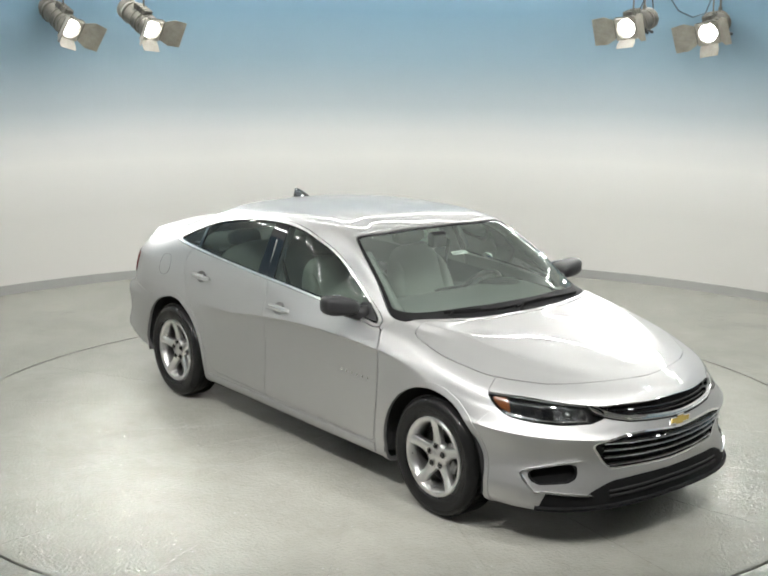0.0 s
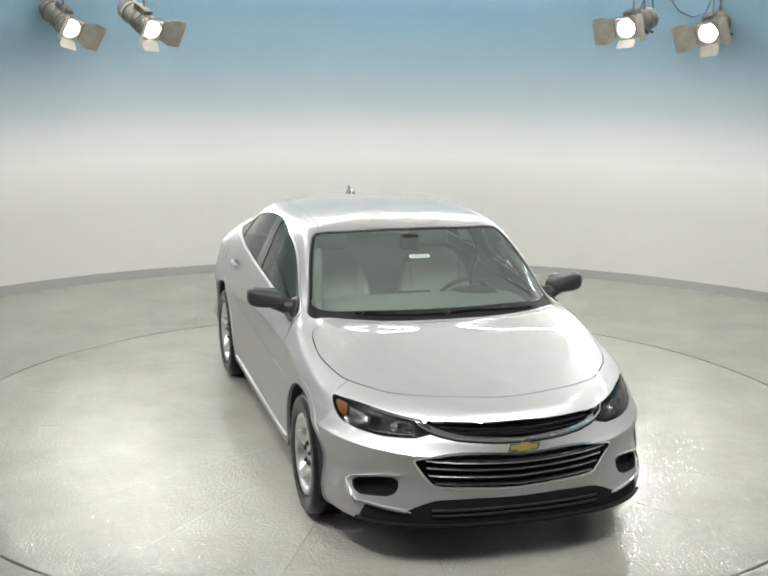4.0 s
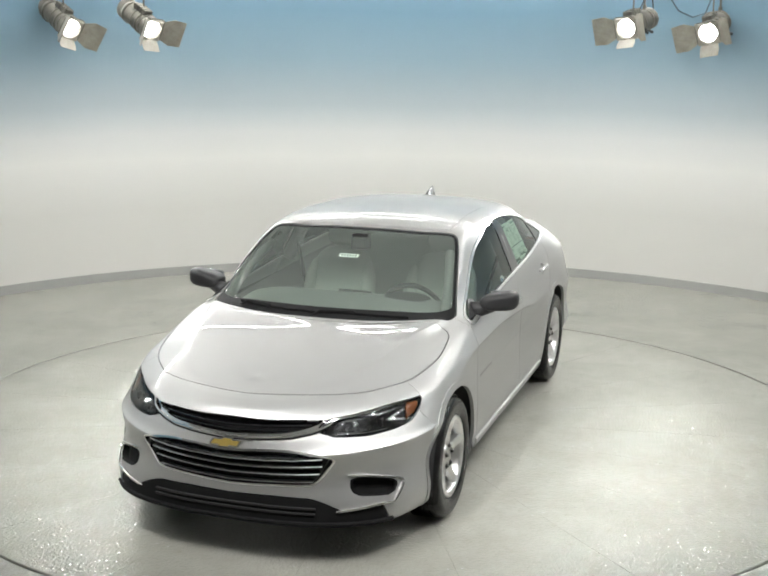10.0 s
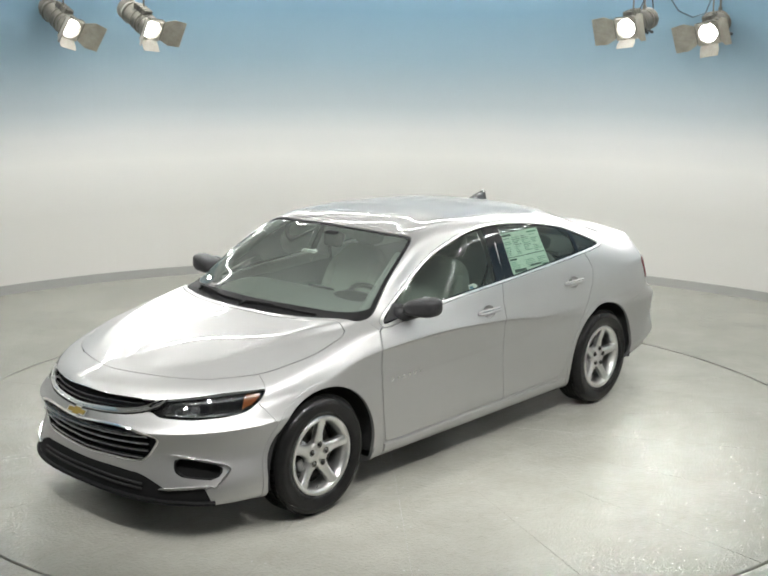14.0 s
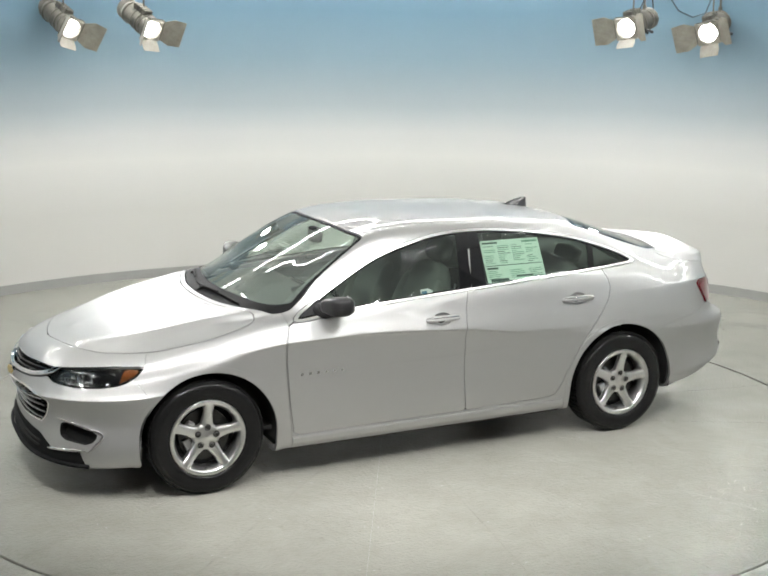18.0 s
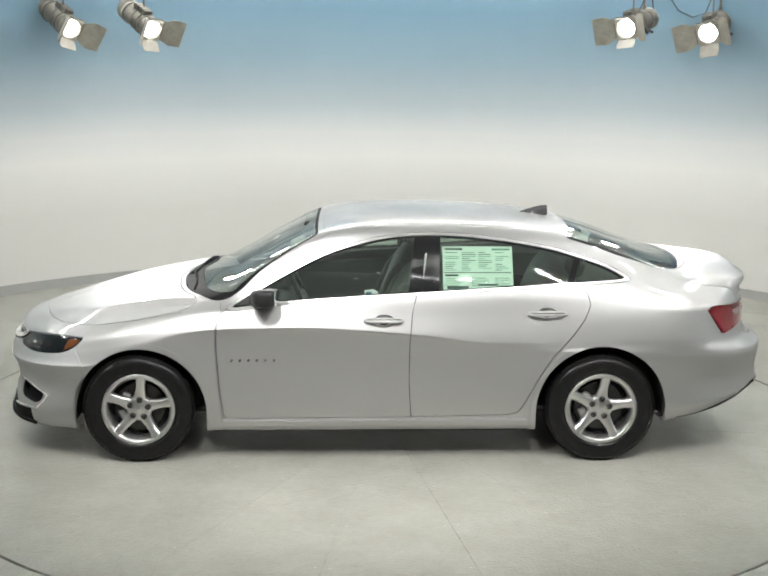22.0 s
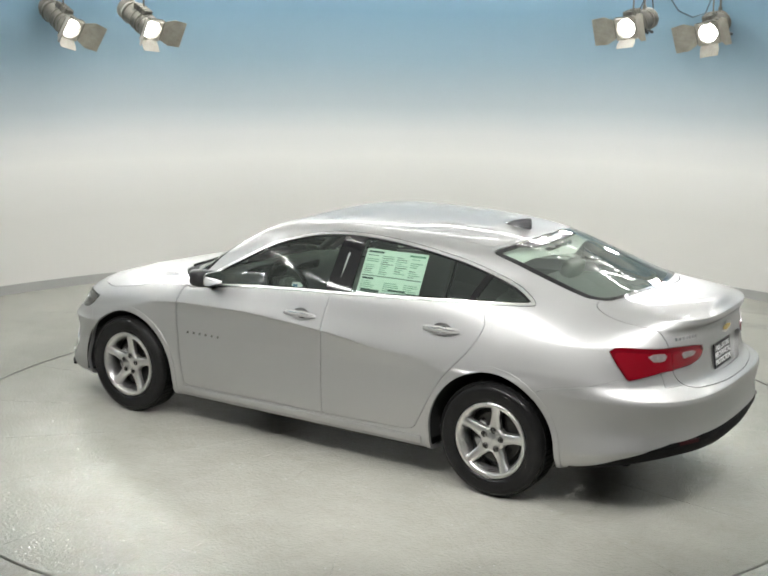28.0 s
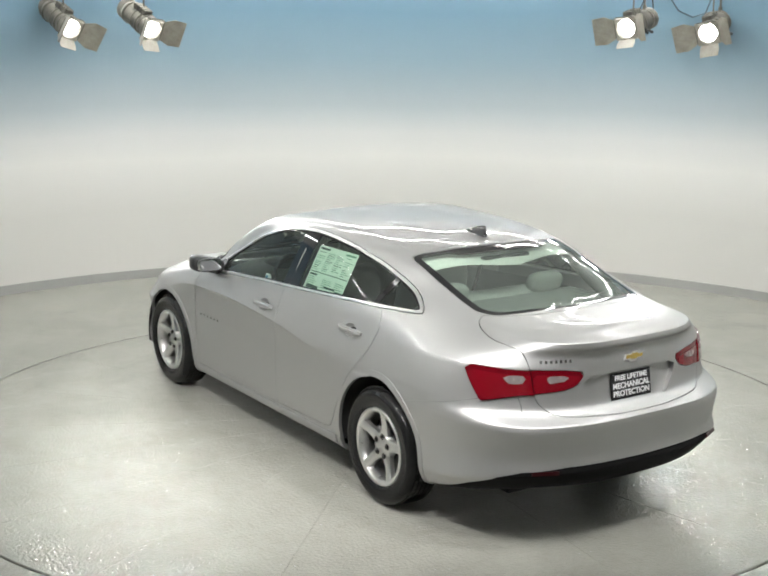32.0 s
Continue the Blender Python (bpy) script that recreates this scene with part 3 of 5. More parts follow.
class Shell:
    """All points of the half body, and the faces that are not yet given to a panel."""

    def __init__(self):
        K, N, _ = GRID.shape
        self.P = GRID.reshape(-1, 3).copy()
        self.N = NORMAL.reshape(-1, 3).copy()
        self.L = np.repeat(LEVEL, N)
        self.rest = [(a * N + b, a * N + b + 1, (a + 1) * N + b + 1, (a + 1) * N + b) for a in range(K - 1) for b in range(N - 1)]

    def split(self, faces, d, level):
        ins, out, cache = [], [], {}
        newP, newN, newL = [], [], []
        base = len(self.P)
        side = d <= level

        def mid(i, j):
            key = (min(i, j), max(i, j))
            if key not in cache:
                t = (level - d[i]) / (d[j] - d[i])
                newP.append(self.P[i] * (1 - t) + self.P[j] * t)
                newN.append(self.N[i] * (1 - t) + self.N[j] * t)
                newL.append(self.L[i] * (1 - t) + self.L[j] * t)
                cache[key] = base + len(newP) - 1
            return cache[key]
        for f in faces:
            s = [side[i] for i in f]
            if all(s):
                ins.append(f)
            elif not any(s):
                out.append(f)
            else:
                a, b = [], []
                for k, i in enumerate(f):
                    j = f[(k + 1) % len(f)]
                    (a if s[k] else b).append(i)
                    if s[k] != s[(k + 1) % len(f)]:
                        q = mid(i, j)
                        a.append(q)
                        b.append(q)
                if len(a) > 2:
                    ins.append(tuple(a))
                if len(b) > 2:
                    out.append(tuple(b))
        if newP:
            self.P = np.concatenate([self.P, newP])
            n = np.array(newN)
            self.N = np.concatenate([self.N, n / np.maximum(np.linalg.norm(n, axis=1, keepdims=True), 1e-9)])
            self.L = np.concatenate([self.L, newL])
        return ins, out, np.concatenate([d, np.full(len(newP), level)])

    def take(self, test, gap=.0025, faces=None):
        """Cuts out what lies inside; a joint of twice the gap stays open round it."""
        own = faces is None
        src = self.rest if own else faces
        d = test(self.P[:, 0], self.P[:, 1], self.P[:, 2], self.L)
        ins, out, d = self.split(src, d, -gap)
        if gap > 0:
            _, out, d = self.split(out, d, gap)
        if own:
            self.rest = out
            return ins
        return ins, out


def side_view(pts, smooth=True, top=12.3):
    return lambda x, y, z, lv: np.maximum(poly_distance(x, z, pts, smooth), np.where(lv > top, .05, -1))


def front_view(pts, smooth=True):
    return lambda x, y, z, lv: np.maximum(poly_distance(y, z, pts, smooth), np.where(x < 1.2, .1, -1))


def rear_view(pts, smooth=True):
    return lambda x, y, z, lv: np.maximum(poly_distance(y, z, pts, smooth), np.where(x > -1.85, .1, -1))


def top_view(pts, smooth=True, low=9.2):
    return lambda x, y, z, lv: np.maximum(poly_distance(x, y, pts, smooth), np.where(lv < low, .05, -1))


def mirror_pts(pts):
    """A half outline from the centre line outwards and back, closed over the centre."""
    return pts + [(-a, b) for a, b in reversed(pts) if a > 1e-6]


def mirror_top(pts):
    return pts + [(a, -b) for a, b in reversed(pts) if b > 1e-6]


def compact(sh, faces, lift=0.):
    ids = sorted({i for f in faces for i in f})
    remap = {o: n for n, o in enumerate(ids)}
    P, N = sh.P[ids], sh.N[ids]
    return P + N * lift, N.copy(), [tuple(remap[i] for i in f) for f in faces]


def panel(name, sh, faces, mat, parent, sides=(1,), lip=.014, lift=0., label=""):
    """One panel of the body. sides (1, -1) joins both halves over the centre line. Its rim is folded inwards."""
    P, N, F = compact(sh, faces, lift)
    V, M, Q = [], [], []
    for s in sides:
        b = len(V)
        k = np.array([1, s, 1])
        V += list(P * k)
        M += list(N * k)
        Q += [tuple(b + i for i in (f if s > 0 else f[::-1])) for f in F]
    both = len(sides) > 1
    if lip:
        count = {}
        for f in Q:
            for a, b in zip(f, f[1:] + f[:1]):
                count.setdefault((min(a, b), max(a, b)), []).append((a, b))
        for (a, b) in [e[0] for e in count.values() if len(e) == 1]:
            if both and abs(V[a][1]) < 1e-5 and abs(V[b][1]) < 1e-5:
                continue
            e = V[b] - V[a]
            n = np.cross(e, M[a])
            ln = np.linalg.norm(n)
            if ln < 1e-9:
                continue
            n = n / ln * (1 if lip > 0 else -1)
            i = len(V)
            V += [V[a], V[b], V[b] - M[b] * lip, V[a] - M[a] * lip]
            M += [n] * 4
            Q.append((i + 1, i, i + 3, i + 2))
    me = bpy.data.meshes.new(name)
    me.from_pydata([tuple(map(float, v)) for v in V], [], Q)
    me.materials.append(mat)
    me.polygons.foreach_set("use_smooth", [True] * len(me.polygons))
    me.normals_split_custom_set_from_vertices([tuple(map(float, n)) for n in M])
    ob = new(name, me)
    ob.parent = parent
    if label:
        tagged(ob, label)
    return ob


# outlines, in the car's own metres
DLO = [(.872, .946), (.702, 1.056), (.524, 1.155), (.285, 1.273), (.045, 1.347), (-.134, 1.380), (-.329, 1.392), (-.554, 1.385), (-.793, 1.361),
       (-.972, 1.332), (-1.152, 1.296), (-1.391, 1.222), (-1.512, 1.172), (-1.585, 1.126), (-1.548, 1.107), (-1.091, 1.084), (-.798, 1.069), (-.357, 1.043), (.088, 1.018), (.507, .985)]
DOOR_F = [(.872, .95), (.905, .937), (.933, .852), (.937, .732), (.922, .484), (.898, .30), (.868, .281), (-.243, .287), (-.230, .514), (-.233, .762), (-.248, .937), (-.274, 1.045), (-.28, 1.12), (.5, 1.05)]
DOOR_R = [(-.243, .287), (-.230, .514), (-.233, .762), (-.248, .937), (-.274, 1.045), (-.28, 1.12), (-1.28, 1.13), (-1.292, 1.089), (-1.318, 1.042), (-1.333, .982), (-1.302, .900),
          (-1.240, .816), (-1.099, .660), (-1.016, .525), (-.940, .375), (-.905, .318), (-.84, .302)]
HEADLIGHT = [(2.213, .672), (2.196, .705), (2.150, .729), (2.055, .742), (1.915, .760), (1.738, .769), (1.800, .712), (1.868, .674), (1.978, .654), (2.10, .643), (2.19, .649)]
TAIL_OUT = [(-2.055, .957), (-2.136, .960), (-2.282, .948), (-2.43, .940), (-2.43, .822), (-2.310, .822), (-2.245, .803), (-2.172, .785), (-2.110, .872)]
TAIL_IN = [(.604, .950), (.43, .940), (.318, .922), (.335, .892), (.372, .853), (.45, .836), (.600, .825)]
HOOD = [(1.242, 0), (1.215, .31), (1.145, .565), (1.088, .665), (1.075, .735), (1.13, .785), (1.22, .800), (1.38, .806), (1.54, .782), (1.70, .728), (1.89, .592), (1.957, .515), (2.032, .385), (2.09, .2), (2.122, 0)]
WSCREEN = [(.335, 0), (.333, .30), (.328, .555), (.342, .604), (.45, .647), (.66, .702), (.80, .738), (.885, .758), (.965, .738), (1.04, .68), (1.11, .575), (1.18, .31), (1.21, 0)]
RSCREEN = [(-1.288, 0), (-1.280, .22), (-1.262, .40), (-1.225, .53), (-1.26, .562), (-1.5, .568), (-1.77, .566), (-1.872, .545), (-1.95, .475), (-2.015, .22), (-2.03, 0)]
ROOF = [(.30, 0), (.30, .30), (.285, .50), (.265, .548), (.0, .548), (-.6, .540), (-1.10, .525), (-1.19, .50), (-1.225, .40), (-1.246, .22), (-1.254, 0)]
TRUNK = [(0, .115), (.3, .122), (.50, .165), (.56, .195), (.618, .135), (.655, .015), (.612, -.105), (.600, -.2), (.588, -.345), (.562, -.42), (.47, -.505), (.21, -.552), (0, -.560)]
UGRILLE = [(0, .733), (.18, .729), (.32, .729), (.455, .724), (.385, .692), (.31, .677), (.175, .668), (0, .660)]
UCHROME = [(0, .7345), (.18, .7305), (.32, .7305), (.452, .7265), (.512, .736), (.478, .704), (.40, .674), (.32, .659), (.175, .650), (0, .643)]
LGRILLE = [(0, .588), (.174, .598), (.318, .598), (.44, .580), (.53, .550), (.49, .48), (.445, .424), (.41, .405), (.22, .396), (0, .385)]
FOGPOCKET = [(.588, .448), (.680, .436), (.778, .409), (.784, .362), (.758, .341), (.640, .352), (.606, .366), (.586, .402)]
PLATE_RECESS = [(0, .902), (.20, .902), (.325, .895), (.312, .84), (.262, .762), (.235, .744), (0, .740)]
FRONT_LOW = [(0, .344), (.225, .350), (.42, .346), (.50, .318), (.57, .284), (.66, .298), (.735, .306), (.757, .245), (.760, .05), (0, .05)]
REAR_LOW = [(0, .462), (.25, .466), (.487, .470), (.70, .452), (.79, .420), (.85, .358), (.872, .300), (.90, .20), (.9, .05), (0, .05)]


def cowl(sh):
    """Distance to the edge of the windscreen, with a broader dark band at its foot."""
    d = top_view(mirror_top(WSCREEN))(sh.P[:, 0], sh.P[:, 1], sh.P[:, 2], sh.L)
    return d + .095 * np.clip((sh.P[:, 0] - .84) / .22, 0, 1)


def visor(sh):
    """Distance to the edge of the rear window, with a broader dark band round the high brake light."""
    x, y = sh.P[:, 0], sh.P[:, 1]
    d = top_view(mirror_top(RSCREEN))(x, y, sh.P[:, 2], sh.L)
    return d + .05 * np.clip((x + 1.43) / .05, 0, 1) * np.clip((.36 - y) / .06, 0, 1)


HANDLES = ((-.075, .890), (-1.067, .928))


def cut_body(car):
    sh = Shell()
    both = (1, -1)
    made = {}
    for cx, cz, r in ((1.3985, .322, .398), (-1.411, .335, .400)):
        sh.take(lambda x, y, z, lv: np.maximum(np.hypot(x - cx, np.where(z < cz, (z - cz) * .35, z - cz)) - r, np.where(lv > 9, .1, -1)), 0)
    lips = []
    for cx, cz, r in ((1.3985, .322, .398), (-1.411, .335, .400)):
        lips.append(sh.take(lambda x, y, z, lv: np.maximum(np.hypot(x - cx, np.where(z < cz, (z - cz) * .35, z - cz)) - r - .034, np.where(lv > 9, .1, -1)), 0))
    # openings over and round the glass
    win = sh.take(side_view(DLO), .0017)
    inner_d = side_view(DLO)(sh.P[:, 0], sh.P[:, 1], sh.P[:, 2], sh.L)
    inner, chrome, _ = sh.split(win, inner_d, -.0145)
    inner_d = side_view(DLO)(sh.P[:, 0], sh.P[:, 1], sh.P[:, 2], sh.L)
    inner, seal, _ = sh.split(inner, inner_d, -.022)
    screen = sh.take(top_view(mirror_top(WSCREEN)), .003)
    rear = sh.take(top_view(mirror_top(RSCREEN)), .003)
    trunk = sh.take(lambda x, y, z, lv: np.maximum(poly_distance(y, z + .5 * x, mirror_pts(TRUNK)), np.where(x > -1.8, .1, -1)), .0019)
    tail_in = sh.take(rear_view(TAIL_IN, False), .0011, trunk)
    tail_in, trunk = tail_in
    tail_out = sh.take(lambda x, y, z, lv: np.maximum(poly_distance(x, z, TAIL_OUT, False), np.where(x > -1.9, .1, -1)), .0011)
    hood = sh.take(top_view(mirror_top(HOOD), low=8.2), .0024)
    light = sh.take(lambda x, y, z, lv: np.maximum(poly_distance(x, z, HEADLIGHT, False), np.where(x < 1.5, .1, -1)), .002)
    uch = sh.take(front_view(mirror_pts(UCHROME)), .0)
    ugr, uch = sh.take(front_view(mirror_pts(UGRILLE)), 0, uch)
    lgr = sh.take(front_view(mirror_pts(LGRILLE)), 0)
    fog = sh.take(front_view(FOGPOCKET, False), 0)
    roof = sh.take(top_view(mirror_top(ROOF), low=11.5), .0006)
    for cx, cz in HANDLES:
        sh.take(lambda x, y, z, lv: np.maximum((np.hypot((x - cx) / .064, (z - cz) / .038) - 1) * .045, np.where(lv > 11, .1, -1)), 0)
    door_f = sh.take(side_view(DOOR_F, False, 10.5), .0022)
    door_r = sh.take(side_view(DOOR_R, False, 10.5), .0022)
    low_f = sh.take(front_view(mirror_pts(FRONT_LOW), False), .0015)
    low_r = sh.take(rear_view(mirror_pts(REAR_LOW), False), .0015)
    bump_f = sh.take(side_view([(1.66, .90), (1.74, .775), (1.80, .70), (1.735, .60), (1.74, .05), (2.6, .05), (2.6, .9)], False, 15), .0008)
    bump_r = sh.take(side_view([(-1.68, .66), (-1.72, .692), (-1.98, .745), (-2.16, .795), (-2.30, .82), (-2.33, .74), (-2.6, .74), (-2.6, .05), (-1.68, .05)], False, 15), .0007)
    fender = sh.take(side_view([(.90, .2), (.93, .5), (.944, .73), (.94, .86), (.91, .94), (.93, 1.06), (1.9, 1.0), (1.9, .1)], False, 12.5), .0012)

    panel("hood", sh, hood, PAINT, car, both)
    panel("roof", sh, roof, PAINT, car, both)
    recess, trunk = sh.take(rear_view(mirror_pts(PLATE_RECESS), False), 0, trunk)
    lid = panel("trunk_lid", sh, trunk, PAINT, car, both, lip=.032)
    panel("plate_recess", sh, recess, PAINT, lid, both, lip=-.026, lift=-.026, label="recess for the plate in the trunk lid")
    fb = panel("front_bumper", sh, bump_f, PAINT, car, both, lip=.02)
    rb = panel("rear_bumper", sh, bump_r, PAINT, car, both, lip=.02)
    panel("front_valance", sh, low_f, BLACK, fb, both, lip=.03, lift=-.004, label="matt black lower valance")
    panel("rear_valance", sh, low_r, BLACK, rb, both, lip=.03, lift=-.006, label="matt black rear diffuser")
    panel("windscreen", sh, sh.split(screen, cowl(sh), -.021)[0], GLASS, car, both, lip=0, lift=-.004, label="tinted windscreen glass")
    panel("windscreen_border", sh, sh.split(screen, cowl(sh), -.019)[1], BLACK, car, both, lip=.006, lift=-.0035, label="black ceramic border of the windscreen")
    panel("rear_window", sh, sh.split(rear, visor(sh), -.036)[0], REARGLASS, car, both, lip=0, lift=-.004, label="tinted rear window glass")
    panel("rear_window_border", sh, sh.split(rear, visor(sh), -.034)[1], GLOSSBLACK, car, both, lip=.006, lift=-.0035, label="black ceramic border of the rear window")
    panel("upper_grille_surround", sh, uch, CHROME, fb, both, lip=.03, lift=.003, label="chrome surround of the upper grille")
    d = front_view(mirror_pts(LGRILLE))(sh.P[:, 0], sh.P[:, 1], sh.P[:, 2], sh.L)
    lin, lrim, _ = sh.split(lgr, d, -.010)
    panel("lower_grille_surround", sh, lrim, CHROME, fb, both, lip=.04, lift=-.002, label="slim chrome surround of the lower grille")
    panel("grille_backing", sh, ugr, LINER, fb, both, lip=0, lift=-.05, label="dark mesh behind the upper grille")
    panel("grille_backing", sh, lin, LINER, fb, both, lip=0, lift=-.06, label="dark mesh behind the lower grille")

    def outside(a, b, c):
        """Half plane a*x + b*z < c."""
        return lambda x, y, z, lv: a * x + b * z - c
    for s in both:
        one = (s,)
        fd = panel("front_door", sh, door_f, PAINT, car, one)
        rd = panel("rear_door", sh, door_r, PAINT, car, one)
        panel("front_fender", sh, fender, PAINT, car, one)
        for lip in lips:
            panel("wheel_arch_lip", sh, lip, PAINT, car, one, lip=.02, lift=.0045, label="raised silver lip round the wheel opening")
        panel("body_side", sh, sh.rest, PAINT, car, one, lip=.02)
        panel("window_trim", sh, chrome, BRIGHTTRIM, car, one, lip=.012, lift=.003, label="bright chrome strip round the side windows")
        panel("window_seal", sh, seal, GLOSSBLACK, car, one, lip=.010, lift=-.003, label="black rubber seal inside the chrome strip")
        front, b = sh.take(outside(-1, -.14, .075), .0, inner)
        pillar, b = sh.take(outside(-1, -.05, .355), .0, b)
        back, b = sh.take(outside(-1, -.42, .728), .0, b)
        bar, quarter = sh.take(outside(-1, -.42, .772), .0, b)
        panel("front_door_window", sh, front, SIDEGLASS, fd, one, lip=0, lift=-.006, label="dark tinted window glass")
        panel("rear_door_window", sh, back, SIDEGLASS, rd, one, lip=0, lift=-.006, label="dark tinted window glass")
        panel("quarter_window", sh, quarter, SIDEGLASS, car, one, lip=0, lift=-.006, label="small dark quarter window")
        panel("pillar_cover", sh, pillar, GLOSSBLACK, car, one, lip=.01, lift=-.002, label="gloss black cover of the middle pillar")
        panel("window_bar", sh, bar, GLOSSBLACK, rd, one, lip=.01, lift=-.002, label="black divider of the rear window")
        made[s] = (fd, rd)
        hl = panel("headlight", sh, light, LENSCLEAR, car, one, lip=.012, label="clear headlight lens over a dark housing")
        panel("headlight_housing", sh, light, GLOSSBLACK, hl, one, lip=.0, lift=-.020, label="dark headlight housing")
        d = (lambda x, y, z: np.maximum(poly_distance(x, z, HEADLIGHT, False), -1))(sh.P[:, 0], sh.P[:, 1], sh.P[:, 2])
        panel("headlight_bezel", sh, sh.split(light, d, -.006)[1], GLOSSBLACK, hl, one, lip=.05, lift=-.003, label="black headlight rim")
        bowl, _ = sh.take(front_view([(.50, .715), (.635, .728), (.652, .672), (.60, .656), (.50, .660)], False), 0, light)
        panel("lamp_reflector", sh, bowl, LAMPGREY, hl, one, lip=.012, lift=-.017, label="bright reflector round the projector lamp")
        d = poly_distance(sh.P[:, 0], sh.P[:, 2] + .004, HEADLIGHT, False)
        panel("headlight_brow", sh, sh.split(light, d, -.0015)[1], CHROME, hl, one, lip=.004, lift=-.0012, label="fine bright line along the upper lamp edge")
        amber, _ = sh.take(lambda x, y, z, lv: np.maximum(poly_distance(x, z, HEADLIGHT, False) + .010, x - 1.875 + (z - .7) * .5), 0, light)
        panel("turn_signal", sh, amber, AMBER, hl, one, lip=.008, lift=-.009, label="amber turn signal reflector")
        tail_part(sh, tail_out, tail_in, car, lid, one)
        panel("fog_recess", sh, fog, BLACK, fb, one, lip=0, lift=-.035, label="black fog lamp pocket")
        panel("fog_pocket_rim", sh, sh.split(fog, front_view(FOGPOCKET, False)(sh.P[:, 0], sh.P[:, 1], sh.P[:, 2], sh.L), -.006)[1], BLACK, fb, one, lip=.04, lift=0, label="black rim of the fog lamp pocket")
    return sh, fb, rb, lid, made


def tail_part(sh, tail_out, tail_in, car, lid, one):
    o = panel("tail_light", sh, tail_out, REDDEEP, car, one, lip=.03, lift=.008, label="red tail light on the body corner")
    i = panel("tail_light_inner", sh, tail_in, REDDEEP, lid, one, lip=.03, lift=.002, label="red tail light on the trunk lid")
    for face, whole, shape, u in ((o, tail_out, TAIL_OUT, 0), (i, tail_in, TAIL_IN, 1)):
        d = poly_distance(sh.P[:, u], sh.P[:, 2] + .010, shape, False)
        panel("tail_lens", sh, sh.split(whole, d, -.014)[0], REDLENS, face, one, lip=.004, lift=.011 if u == 0 else .005, label="bright red lens field")
    rev = sh.take(rear_view([(.716, .920), (.622, .923), (.622, .884), (.686, .877)], False), 0, tail_out)[0]
    panel("reverse_lamp", sh, rev, CLEARLAMP, o, one, lip=.006, lift=.0145, label="pale clear lamp window")
    rev = sh.take(rear_view([(.535, .917), (.402, .911), (.427, .884), (.526, .877)], False), 0, tail_in)[0]
    panel("reverse_lamp", sh, rev, CLEARLAMP, i, one, lip=.006, lift=.0085, label="pale clear lamp window")


def surface_at(a, b, kind="front"):
    """The body's point at a given (y, z) of the nose or tail, or (x, z) of the side."""
    G = GRID.reshape(-1, 3)
    N = NORMAL.reshape(-1, 3)
    if kind == "side":
        lv = np.repeat(LEVEL, GRID.shape[1])
        d = np.hypot(G[:, 0] - a, G[:, 2] - b) + np.where(lv > 12.5, 1, 0)
    elif kind == "top":
        lv = np.repeat(LEVEL, GRID.shape[1])
        d = np.hypot(G[:, 0] - a, G[:, 1] - abs(b)) + np.where(lv < 10, 1, 0)
    else:
        ok = G[:, 0] > 1.4 if kind == "front" else G[:, 0] < -1.8
        d = np.hypot(G[:, 1] - abs(a), G[:, 2] - b) + np.where(ok, 0, 9)
    k = int(np.argmin(d))
    p, n = G[k].copy(), N[k].copy()
    # slide along the tangent plane to the exact spot, then settle once more
    near = np.argsort(d)[:6]
    w = 1 / (d[near] + .002) ** 2
    n = (N[near] * w[:, None]).sum(0)
    n /= np.linalg.norm(n)
    if kind == "side":
        dx, dz = a - p[0], b - p[2]
        p = np.array([a, p[1] - (n[0] * dx + n[2] * dz) / n[1], b])
    elif kind == "top":
        dx, dy = a - p[0], abs(b) - p[1]
        p = np.array([a, abs(b), p[2] - (n[0] * dx + n[1] * dy) / n[2]])
        if b < 0:
            p[1], n[1] = -p[1], -n[1]
    else:
        dy, dz = abs(a) - p[1], b - p[2]
        nx = n[0] if abs(n[0]) > .25 else math.copysign(.25, n[0])
        p = np.array([p[0] - (n[1] * dy + n[2] * dz) / nx, abs(a), b])
        if a < 0:
            p[1], n[1] = -p[1], -n[1]
    return Vector(p), Vector(n).normalized()


# ---------------------------------------------------------------- wheels
def spoke_mesh():
    """One of five spokes, pointing up (+z); the wheel's outside faces +y."""
    st = [(.058, .038, -.029, .030), (.085, .032, -.0275, .030), (.115, .027, -.024, .030), (.15, .0245, -.016, .032), (.185, .028, -.007, .034), (.207, .040, -.003, .036)]
    verts, faces = [], []
    for r, w, y, h in st:
        for a, dy in ((-1.12, -h), (-1.0, -.006), (-.72, 0), (-.3, .0035), (.3, .0035), (.72, 0), (1.0, -.006), (1.12, -h)):
            verts.append((a * w, y + dy, r))
    n = 8
    for i in range(len(st) - 1):
        for k in range(n - 1):
            faces.append((i * n + k, i * n + k + 1, (i + 1) * n + k + 1, (i + 1) * n + k))
    faces += [tuple(range(n))[::-1], tuple(range((len(st) - 1) * n, len(st) * n))]
    return verts, faces


